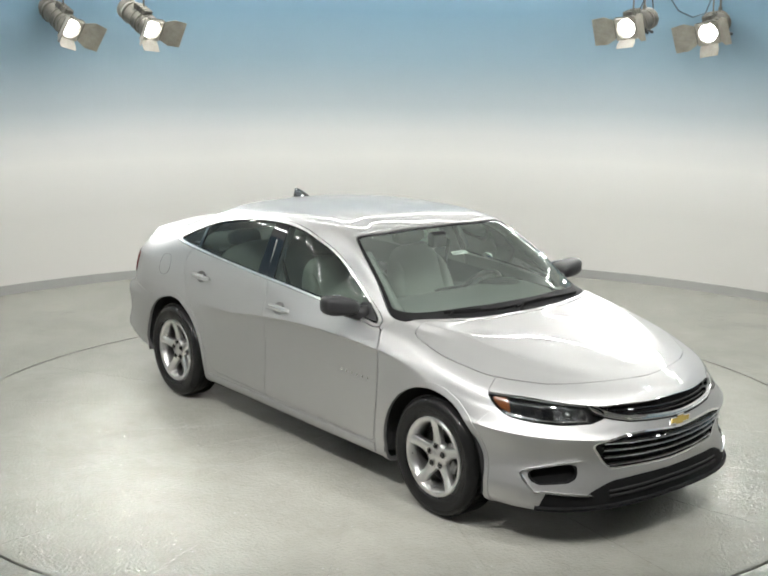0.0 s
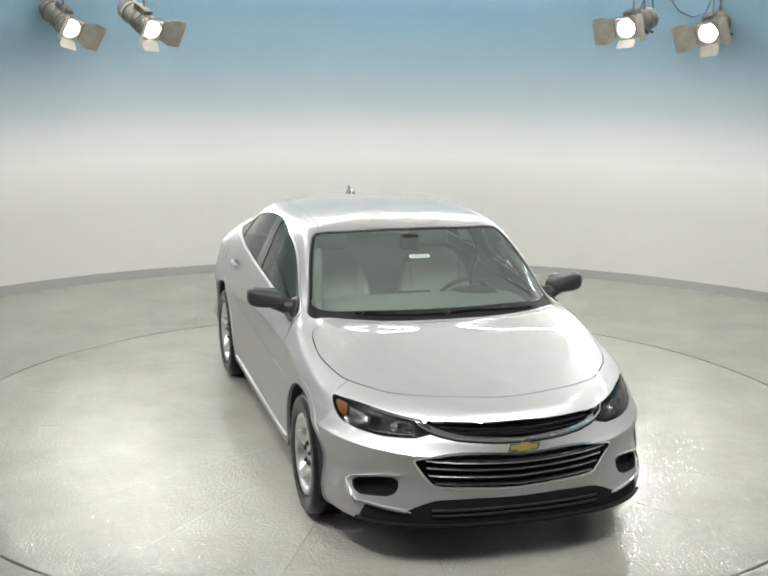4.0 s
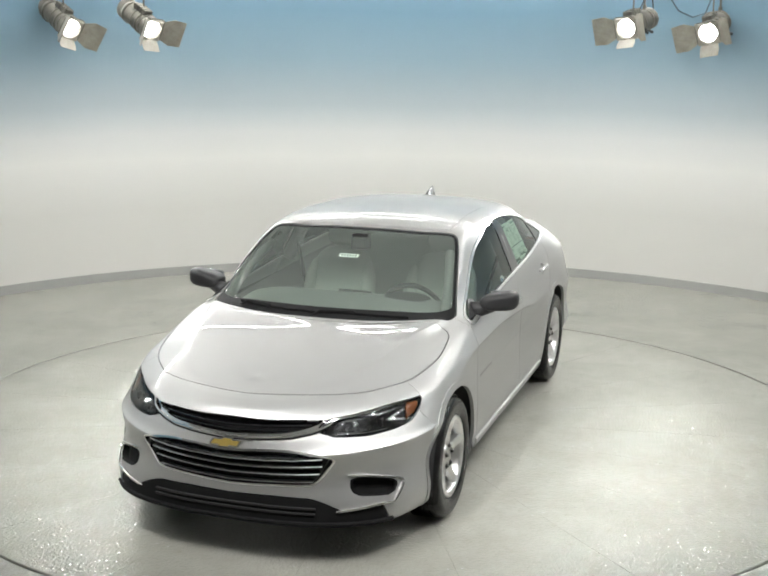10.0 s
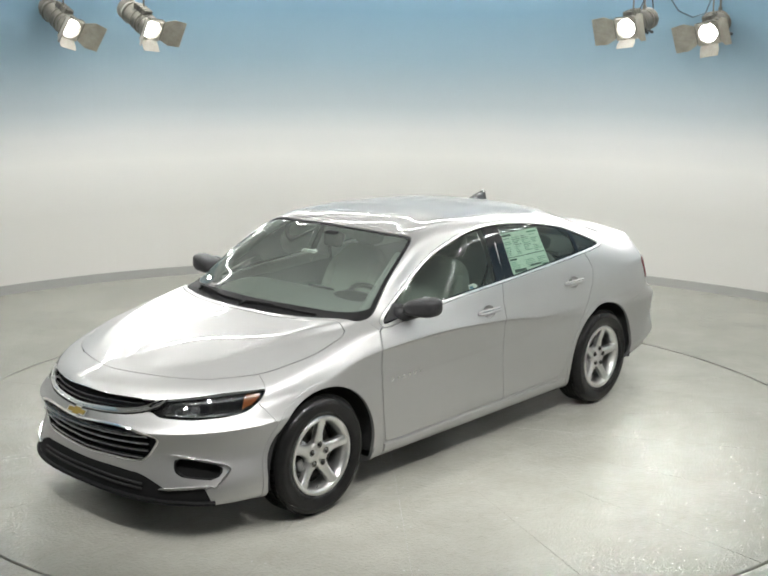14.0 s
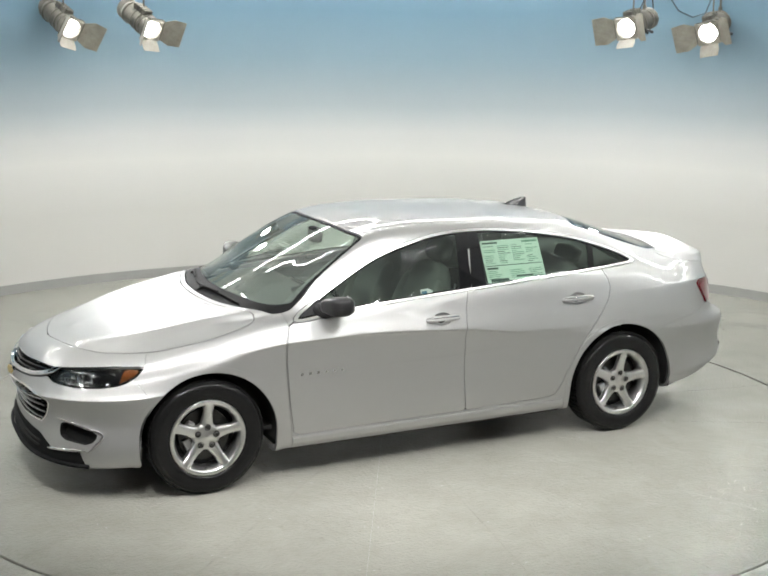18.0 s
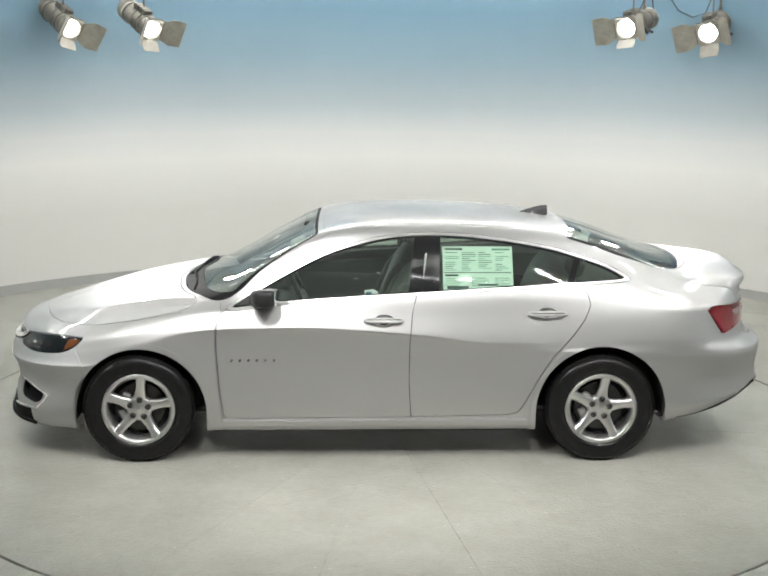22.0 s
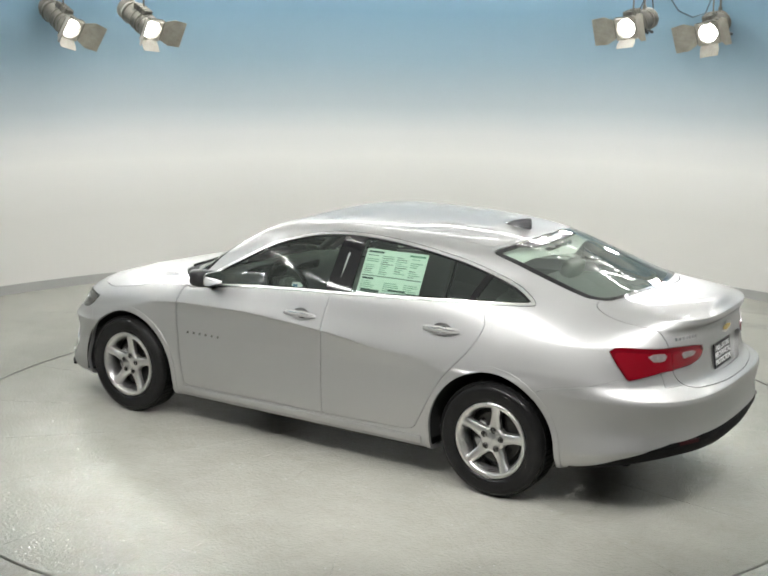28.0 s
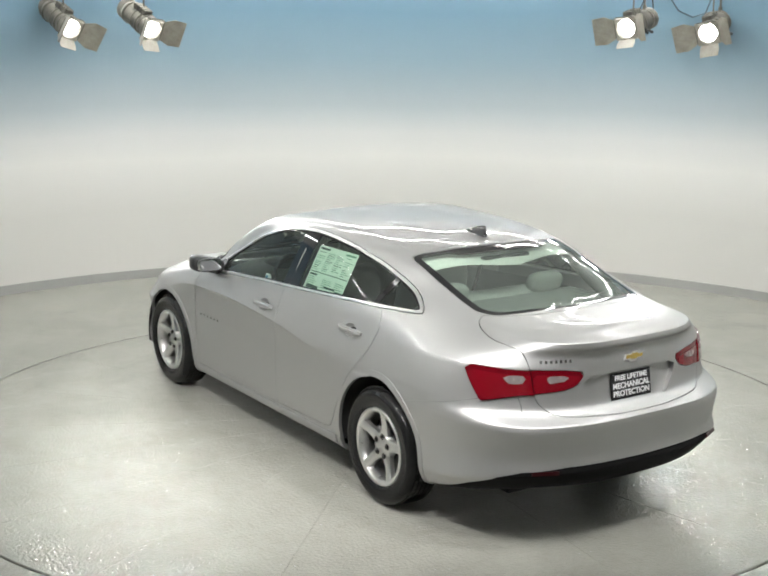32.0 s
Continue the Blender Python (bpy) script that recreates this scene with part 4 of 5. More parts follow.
def build_wheel(car, x, side, y, turn):
    prof = [(.196, -.175), (.205, -.165), (.200, -.13), (.186, -.10), (.184, -.03), (.193, -.012), (.197, -.003), (.204, .001), (.217, .004), (.222, .002), (.223, -.006), (.219, -.010), (.212, -.02)]
    v, f = lathe(prof, 72, "y")
    w = mesh_object("wheel", v, f, ALLOY, car, "five-spoke silver alloy wheel with black tyre", smooth=True)
    tp = [(.205, -.178), (.222, -.196), (.26, -.207), (.30, -.205), (.322, -.192), (.333, -.165), (.3355, -.12), (.3355, -.075), (.333, -.03), (.322, -.002), (.306, .010), (.285, .0145), (.279, .0125), (.26, .0145), (.240, .010), (.228, .003), (.221, -.006), (.215, -.02)]
    v, f = lathe(tp, 96, "y")
    mesh_object("tyre", v, f, RUBBER, w, smooth=True)
    # tread blocks in ribs round the tyre
    V, F = [], []
    for rib in range(5):
        y0 = -.170 + rib * .030
        for k in range(60):
            a0, a1 = 2 * math.pi * (k + .06) / 60, 2 * math.pi * (k + .90) / 60
            i = len(V)
            for r in (.333, .3385):
                for yy in (y0, y0 + .024):
                    for a in (a0, a1):
                        V.append((r * math.cos(a), yy, r * math.sin(a)))
            F += [(i + 4, i + 5, i + 7, i + 6), (i, i + 4, i + 6, i + 2), (i + 1, i + 3, i + 7, i + 5), (i, i + 1, i + 5, i + 4), (i + 2, i + 6, i + 7, i + 3)]
    tagged(mesh_object("tread", V, F, RUBBER, w), kind="stuff")
    v, f = spoke_mesh()
    me = None
    for k in range(5):
        if me is None:
            ob = mesh_object("spoke", v, f, ALLOY, w, smooth=True)
            me = ob.data
            me.set_sharp_from_angle(angle=radians(38))
        else:
            ob = new("spoke", me)
            ob.parent = w
        ob.matrix_basis = pose(0, 0, 0, 0, turn + 72 * k, 0)
    v, f = lathe([(.001, -.0215), (.026, -.022), (.031, -.0245), (.050, -.0245), (.066, -.026), (.077, -.033), (.079, -.07)], 48, "y")
    mesh_object("hub", v, f, ALLOY, w, smooth=True)
    v, f = lathe([(.001, -.0198), (.016, -.0200), (.019, -.0225)], 32, "y")
    mesh_object("centre_cap", v, f, ALLOY, w, smooth=True)
    for k in range(5):
        a = radians(90 - turn - 72 * k)
        v, f = lathe([(.001, -.020), (.008, -.021), (.0105, -.026), (.0105, -.036), (.016, -.0345), (.019, -.0325)], 10, "y")
        ob = mesh_object("lug_nut", v, f, BRAKE, w)
        ob.location = (.057 * math.cos(a), .0105, .057 * math.sin(a))
    v, f = lathe([(.06, -.085), (.15, -.085), (.152, -.09), (.152, -.105), (.06, -.105)], 60, "y")
    mesh_object("brake_disc", v, f, BRAKE, w, smooth=False)
    v, f = lathe([(.001, -.115), (.17, -.115), (.186, -.11)], 40, "y")
    mesh_object("brake_shield", v, f, LINER, w)
    bm = bmesh.new()
    for a0, r0 in ((30, .105), (-25, .108)) if side > 0 else ((150, .105), (205, .108)):
        t = bm_box(.05, .05, .075, (0, 0, 0), .012)
        bmesh.ops.transform(t, matrix=pose(r0 * math.cos(radians(a0)), -.082, r0 * math.sin(radians(a0)), 0, -a0, 0), verts=t.verts)
        tmp = bpy.data.meshes.new("x")
        t.to_mesh(tmp)
        t.free()
        bm.from_mesh(tmp)
        bpy.data.meshes.remove(tmp)
    part("brake_caliper", bm, CALIPER, w, smooth=False)
    w.matrix_basis = pose(x, y * side, .3365, 0, 0, 0 if side > 0 else 180)
    return w


def wheel_wells(car):
    for cx, cz in ((1.3985, .322), (-1.411, .335)):
        for s in (1, -1):
            prof = [(.405, .902), (.415, .86), (.42, .60), (.38, .55), (.001, .55)]
            v, f = lathe([(r, s * h) for r, h in prof], 48, "y", arc=math.pi * 1.12, start=-math.pi * .06)
            ob = mesh_object("wheel_arch_liner", v, f, LINER, car, smooth=True)
            ob.location = (cx, 0, cz)


def underbody(car):
    """Dark floor pan and sills inside the outer panels."""
    K, N, _ = GRID.shape
    rows = [i for i in range(K) if LEVEL[i] <= 8.6][::3]
    cols = list(range(0, N, 2))
    V, F = [], []
    G = GRID - NORMAL * .022
    G[:, :, 1] = G[:, :, 1].clip(0)
    keep = {}
    for a, r in enumerate(rows):
        for b, c in enumerate(cols):
            keep[a, b] = len(V)
            V.append(G[r, c])
    for a in range(len(rows) - 1):
        for b in range(len(cols) - 1):
            q = [keep[a, b], keep[a, b + 1], keep[a + 1, b + 1], keep[a + 1, b]]
            mx = sum(V[i] for i in q) / 4
            if any(math.hypot(mx[0] - cx, max(mx[2] - cz, 0)) < .425 for cx, cz in ((1.3985, .322), (-1.411, .335))) and mx[2] < .8 and mx[1] > .3:
                continue
            if mx[0] > 1.9 or mx[0] < -2.15 and mx[2] > .69:
                continue
            F.append(q)
    V = np.array(V)
    W = np.concatenate([V, V * [1, -1, 1]])
    F2 = [tuple(f) for f in F] + [tuple(i + len(V) for i in f[::-1]) for f in F]
    mesh_object("inner_structure", W, F2, LINER, car, "dark inner body behind the panel joints")
    part("floor_pan", bm_box(4.1, 1.06, .05, (-.05, 0, .225), .02), LINER, car, "dark underside")
    for x0, x1 in ((-.98, .97),):
        for s in (1, -1):
            part("sill", bm_box(x1 - x0, .34, .07, ((x0 + x1) / 2, s * .68, .215), .02), LINER, car)
    part("front_undertray", bm_box(.5, 1.2, .04, (1.85, 0, .235), .015), LINER, car)
    part("rear_undertray", bm_box(.35, 1.2, .06, (-1.98, 0, .29), .02), LINER, car)


# ---------------------------------------------------------------- car details
def sweep(points, ups, width, height, mat, name, parent, label="", taper=None):
    """A flat bar with rounded edges along points: width along the path's side, height along the ups."""
    bm = bmesh.new()
    rings = []
    n = len(points)
    sec = [(-.5, -.5), (-.5, .25), (-.3, .5), (.3, .5), (.5, .25), (.5, -.5)]
    for i, p in enumerate(points):
        d = (Vector(points[min(i + 1, n - 1)]) - Vector(points[max(i - 1, 0)])).normalized()
        u = Vector(ups[i]) - d * Vector(ups[i]).dot(d)
        u.normalize()
        w = d.cross(u)
        k = taper[i] if taper else 1
        rings.append([bm.verts.new(Vector(p) + w * a * width * k + u * b * height) for a, b in sec])
    for i in range(n - 1):
        for k in range(6):
            bm.faces.new((rings[i][k], rings[i][(k + 1) % 6], rings[i + 1][(k + 1) % 6], rings[i + 1][k]))
    bm.faces.new(rings[0][::-1])
    bm.faces.new(rings[-1])
    return part(name, bm, mat, parent, label, smooth=False)


def blob(sx, sy, sz, at, rot=(0, 0, 0), power=2.6, n=24, m=16, shape=None):
    """A rounded box: a superellipsoid, with an optional reshaping of its points."""
    bm = bmesh.new()

    def sp(v, p):
        return math.copysign(abs(v) ** (2 / p), v)
    rows = []
    for j in range(m + 1):
        t = -math.pi / 2 + math.pi * j / m
        ring = []
        for i in range(n):
            a = 2 * math.pi * i / n
            q = Vector((sx * sp(math.cos(t), power) * sp(math.cos(a), power), sy * sp(math.cos(t), power) * sp(math.sin(a), power), sz * sp(math.sin(t), power)))
            if shape:
                q = Vector(shape(q))
            ring.append(bm.verts.new(pose(*at, *rot) @ q))
        rows.append(ring)
    for j in range(m):
        for i in range(n):
            try:
                bm.faces.new((rows[j][i], rows[j][(i + 1) % n], rows[j + 1][(i + 1) % n], rows[j + 1][i]))
            except ValueError:
                pass
    bmesh.ops.remove_doubles(bm, verts=bm.verts, dist=1e-5)
    return bm


def plate_shape(pts, thick, frame_):
    """A flat outline (u, v) thickened along w, placed by the matrix frame_."""
    bm = bmesh.new()
    lo = [bm.verts.new(frame_ @ Vector((u, v, 0))) for u, v in pts]
    hi = [bm.verts.new(frame_ @ Vector((u, v, thick))) for u, v in pts]
    n = len(pts)
    for i in range(n):
        bm.faces.new((lo[i], lo[(i + 1) % n], hi[(i + 1) % n], hi[i]))
    bm.faces.new(hi)
    bm.faces.new(lo[::-1])
    return bm


def facing(p, n, up=(0, 0, 1)):
    """A frame at p whose third axis is n and second axis lies near up."""
    n = Vector(n).normalized()
    v = (Vector(up) - n * Vector(up).dot(n)).normalized()
    u = v.cross(n)
    m = Matrix((u, v, n)).transposed().to_4x4()
    m.translation = p
    return m


def bowtie(w, h):
    """A slanted bow: a wide bar crossed by a taller middle block."""
    a, c, k = w / 2, h / 2, h * .16
    m = w * .17
    return [(-a - k, -c * .58), (-m - k, -c * .58), (-m - 1.6 * k, -c), (m - 1.6 * k, -c), (m - k, -c * .58), (a - k, -c * .58), (a + k, c * .58), (m + k, c * .58), (m + 1.6 * k, c), (-m + 1.6 * k, c), (-m + k, c * .58), (-a + k, c * .58)]


def words(text, size, m, mat, name, parent, label=""):
    cu = bpy.data.curves.new("lettering", "FONT")
    cu.body, cu.size, cu.align_x, cu.align_y, cu.extrude = text, size, "CENTER", "CENTER", .0008
    cu.offset = .0012
    tmp = bpy.data.objects.new("lettering", cu)
    me = bpy.data.meshes.new_from_object(tmp)
    bpy.data.objects.remove(tmp)
    me.materials.clear()
    me.materials.append(mat)
    ob = new(name, me)
    ob.parent = parent
    ob.matrix_basis = m
    if label:
        tagged(ob, label)
    return ob


def front_details(fb):
    # slats: two bars above, three below, following the nose
    for z, half, inset, hgt in ((.712, .40, .022, .011), (.690, .36, .020, .011)):
        pts, ups = [], []
        for i in range(25):
            y = -half + 2 * half * i / 24
            p, n = surface_at(y, z - .012 * (1 - abs(y) / .5), "front")
            pts.append(p - n * inset)
            ups.append(n)
        sweep(pts, ups, hgt, .02, GLOSSBLACK, "grille_slat", fb, "dark glossy grille bar")
    for z, half in ((.552, .475), (.510, .468), (.468, .452), (.428, .42)):
        pts, ups = [], []
        for i in range(29):
            y = -half + 2 * half * i / 28
            p, n = surface_at(y, z + .006 * (abs(y) / .5) - .014 * (1 - abs(y) / .5), "front")
            pts.append(p - n * .018)
            ups.append(n)
        sweep(pts, ups, .013, .026, GLOSSBLACK, "grille_slat", fb, "glossy black grille bar with a bright edge")
        edge = [p + n * .012 - Vector((0, 0, .007)) for p, n in zip(pts, ups)]
        sweep(edge, ups, .004, .005, SATIN, "slat_trim", fb, "fine chrome edge of a grille bar")
    # raised chrome wing under the upper grille, with a dark joint below it
    wing = [(.500, .731), (.478, .704), (.44, .687), (.40, .675), (.32, .660), (.175, .651), (0, .644)]
    wing = [(-a, b) for a, b in wing[:-1]] + wing[::-1]
    for drop, w, out, h, mat, name, label in ((0, .011, .004, .012, CHROME, "grille_wing", "chrome wing under the upper grille"), (-.0105, .007, .002, .006, BLACK, "wing_joint", "dark joint under the chrome wing")):
        pts, ups = [], []
        for q in np.linspace(0, len(wing) - 1, 73):
            y, z = np.interp(q, range(len(wing)), [a for a, b in wing]), np.interp(q, range(len(wing)), [b for a, b in wing])
            p, n = surface_at(y, z + drop, "front")
            pts.append(p + n * out)
            ups.append(n)
        sweep(pts, ups, w, h, mat, name, fb, label, taper=[min(1, .3 + .1 * min(i, 72 - i)) for i in range(73)])
    # emblem: gold bow with a chrome rim
    p, n = surface_at(0, .614, "front")
    p.y, n.y = 0, 0
    m = facing(p + n * .002, n)
    part("emblem_rim", plate_shape(bowtie(.160, .056), .010, m), CHROME, fb, "chrome rim of the bow-shaped emblem")
    part("emblem", plate_shape(bowtie(.138, .040), .014, m), GOLD, fb, "gold bow-shaped emblem")
    # brackets round the fog lamp pockets
    for s in (1, -1):
        for path, w, mat, name, label in (
                ([(.575, .462), (.64, .452), (.72, .432), (.782, .412), (.800, .396), (.800, .365), (.786, .325), (.772, .298)], .014, CHROME, "fog_bracket", "chrome bracket round the fog lamp pocket"),
                ([(.772, .308), (.72, .306), (.65, .297), (.58, .288), (.535, .284)], .016, CHROME, "lower_blade", "chrome blade under the fog lamp pocket")):
            P = np.array(path)
            t = np.linspace(0, len(P) - 1, 30)
            pts, ups = [], []
            for q in t:
                y = np.interp(q, range(len(P)), P[:, 0])
                z = np.interp(q, range(len(P)), P[:, 1])
                a, n = surface_at(y * s, z, "front")
                pts.append(a + n * .003)
                ups.append(n)
            sweep(pts, ups, w, .014, mat, name, fb, label, taper=[min(1, .35 + .13 * min(i, 29 - i)) for i in range(30)])
        # projector unit and small lamps in the headlight
        p, n = surface_at(.585 * s, .688, "front")
        v, f = lathe([(.001, .012), (.018, .009), (.026, .002), (.030, -.004), (.037, -.002), (.040, -.012), (.040, -.03)], 32)
        ob = mesh_object("projector_lamp", v, f, CHROME, fb, "chrome projector lamp", smooth=True)
        ob.matrix_basis = facing(p - n * .010, (n + Vector((1.2, 0, 0))).normalized()) @ Matrix.Scale(.70, 4)
        # slanted bright frame round the projector
        loop = []
        for a, b in ((.535, .712), (.640, .722), (.655, .668), (.600, .660), (.528, .668)):
            p, n = surface_at(a * s, b, "front")
            loop.append(p - n * .009)
        part("projector_frame", bm_tube(loop, .0035, 6, True), CHROME, fb, "bright slanted frame inside the headlight", smooth=True)
        p, n = surface_at(.70 * s, .695, "front")
        part("lamp_fin", bm_box(.05, .012, .04, p - n * .024, .004), GREYPLAST, fb, "dark fin inside the headlight")
        # bright lower edge inside the lamp
        pts, ups = [], []
        for i in range(16):
            y = .52 + .20 * i / 15
            p, n = surface_at(y * s, .663 - .004 * math.sin(i / 5), "front")
            pts.append(p - n * .010)
            ups.append(n)
        sweep(pts, ups, .005, .008, CHROME, "light_guide", fb, "bright strip inside the headlight")
    # lip under the valance
    pts, ups = [], []
    for i in range(41):
        y = -.77 + 1.54 * i / 40
        p, n = surface_at(y, .222, "front")
        pts.append(p + n * .008)
        ups.append(n)
    sweep(pts, ups, .02, .018, BLACK, "chin_spoiler", fb, "thin black chin lip")
    # dark air intake above the lip
    for z in (.295, .27):
        pts, ups = [], []
        for i in range(25):
            y = -.44 + .88 * i / 24
            p, n = surface_at(y, z, "front")
            pts.append(p + n * .0)
            ups.append(n)
        sweep(pts, ups, .012, .014, LINER, "intake_bar", fb)


def door_details(s, fd, rd, car):
    for door, (x, z) in zip((fd, rd), HANDLES):
        p, n = surface_at(x, z, "side")
        p, n = Vector((p.x, p.y * s, p.z)), Vector((n.x, n.y * s, n.z))
        m = facing(p, n)
        V, F = [], []
        for k, dep in ((1.04, .0005), (.97, .006), (.88, .014), (.7, .020), (.4, .0235), (.02, .024)):
            V += [m @ Vector((.064 * k * math.cos(a), .038 * k * math.sin(a), -dep)) for a in np.linspace(0, 2 * math.pi, 32, endpoint=False)]
        for j in range(5):
            F += [(32 * j + i, 32 * j + (i + 1) % 32, 32 * j + 32 + (i + 1) % 32, 32 * j + 32 + i) for i in range(32)]
        mesh_object("handle_cup", V, F, PAINT, door, "hollow grip recess behind the handle", smooth=True)
        pts, ups = [], []
        for i in range(17):
            u = -.117 + .234 * i / 16
            lift = .030 - .024 * abs(u / .117) ** 3.5
            pts.append(m @ Vector((u, 0, lift)))
            ups.append(n)
        sweep(pts, ups, .034, .017, PAINT, "door_handle", door, "silver pull handle", taper=[.55 + .45 * min(1, min(i, 16 - i) / 3) for i in range(17)])
        pts = [m @ Vector((-.10 + .2 * i / 8, .004, .0395 - .024 * abs((-.10 + .2 * i / 8) / .117) ** 3.5)) for i in range(9)]
        sweep(pts, [n] * 9, .006, .003, CHROME, "handle_strip", door, "thin chrome strip of the handle")
    # sill under the doors
    pts, ups = [], []
    for i in range(40):
        x = .905 - 1.86 * i / 39
        p, n = surface_at(x, .250, "side")
        p, n = Vector((p.x, p.y * s, p.z)), Vector((n.x, n.y * s, n.z))
        pts.append(p + n * .002)
        ups.append(n)
    sweep(pts, ups, .052, .020, PAINT, "side_sill", car, "silver sill under the doors")
    # model badge: six plain bright bars
    for k in range(6):
        x = .845 - .051 * k
        p, n = surface_at(x, .648, "side")
        p, n = Vector((p.x, p.y * s, p.z)), Vector((n.x, n.y * s, n.z))
        part("badge_bar", plate_shape([(-.009, -.008), (.006, -.008), (.009, .008), (-.006, .008)], .002, facing(p, n)), BADGE, fd, "small bright badge bar")
    # side mirror
    def mirror_form(q):
        k = .75 + .25 * (q.y * s / .095 + 1) / 2
        return (q.x * (1 - .15 * (q.y * s) / .095) - .03 * (q.y * s), q.y, q.z * k + .012 * q.y * s / .1)
    mir = part("side_mirror", blob(.078, .114, .062, (.640, s * .958, 1.046), (0, 0, 0), 3.2, 28, 18, mirror_form), GREYPLAST, fd, "dark grey plastic side mirror", smooth=True)
    part("mirror_glass", blob(.006, .086, .043, (.567, s * .962, 1.050), (0, 0, -6 * s), 4, 20, 10), material("mirror_silver", (.8, .82, .84), .02, metal=1.), mir, "mirror glass", smooth=True)
    part("mirror_arm", bm_tube([(.70, s * .80, .992), (.68, s * .84, .995), (.66, s * .885, 1.008), (.65, s * .92, 1.02)], [.048, .046, .042, .04], 12), GREYPLAST, mir, "black mirror foot", smooth=True)
    tri = [(.835, .968), (.70, 1.050), (.645, 1.045), (.62, .985)]
    pts = []
    for a, b in tri:
        p, n = surface_at(a, b, "side")
        pts.append(Vector((p.x, (p.y + .004) * s, p.z)))
    bm = bmesh.new()
    lo = [bm.verts.new(p) for p in pts]
    hi = [bm.verts.new(p + Vector((0, .008 * s, .003))) for p in pts]
    bm.faces.new(hi)
    bm.faces.new(lo[::-1])
    for i in range(4):
        bm.faces.new((lo[i], lo[(i + 1) % 4], hi[(i + 1) % 4], hi[i]))
    part("mirror_sail", bm, GREYPLAST, fd, "black triangle at the mirror foot")


def rear_details(lid, rb):
    p, n = surface_at(0, .815, "rear")
    p.y = n.y = 0
    m = facing(p - n * .022, (n + Vector((-.6, 0, .1))).normalized())
    part("plate_board", plate_shape([(-.140, -.070), (.140, -.070), (.140, .070), (-.140, .070)], .006, m), PLATEBLACK, lid, "black dealer plate with white words")
    for k, line in enumerate(("FREE LIFETIME", "MECHANICAL", "PROTECTION")):
        words(line, .042 if k else .0375, m @ Matrix.Translation((0, .041 - .041 * k, .0072)), PLATEWHITE, "lettering", lid, "white block letters")
    for u, v in ((-.13, .062), (.13, .062)):
        part("plate_screw", blob(.004, .004, .003, m @ Vector((u, v, .007)), n=10, m=6), CHROME, lid)
    p, n = surface_at(0, .965, "rear")
    p.y = n.y = 0
    mm = facing(p + n * .001, n)
    part("emblem_rim", plate_shape(bowtie(.145, .052), .008, mm), CHROME, lid, "chrome rim of the bow-shaped emblem")
    part("emblem", plate_shape(bowtie(.112, .029), .011, mm), GOLD, lid, "gold bow-shaped emblem")
    for k in range(7):
        y = .545 - .024 * k
        p, n = surface_at(y, .985, "rear")
        part("badge_bar", plate_shape([(-.006, -.008), (.006, -.008), (.006, .008), (-.006, .008)], .0025, facing(p, n)), BADGE, lid, "small bright badge bar")
    for s in (1, -1):
        p, n = surface_at(.60 * s, .448, "rear")
        part("rear_reflector", plate_shape([(-.07, -.010), (.07, -.010), (.07, .010), (-.07, .010)], .006, facing(p - n * .006, n)), DULLRED, rb, "dull red reflector strip")


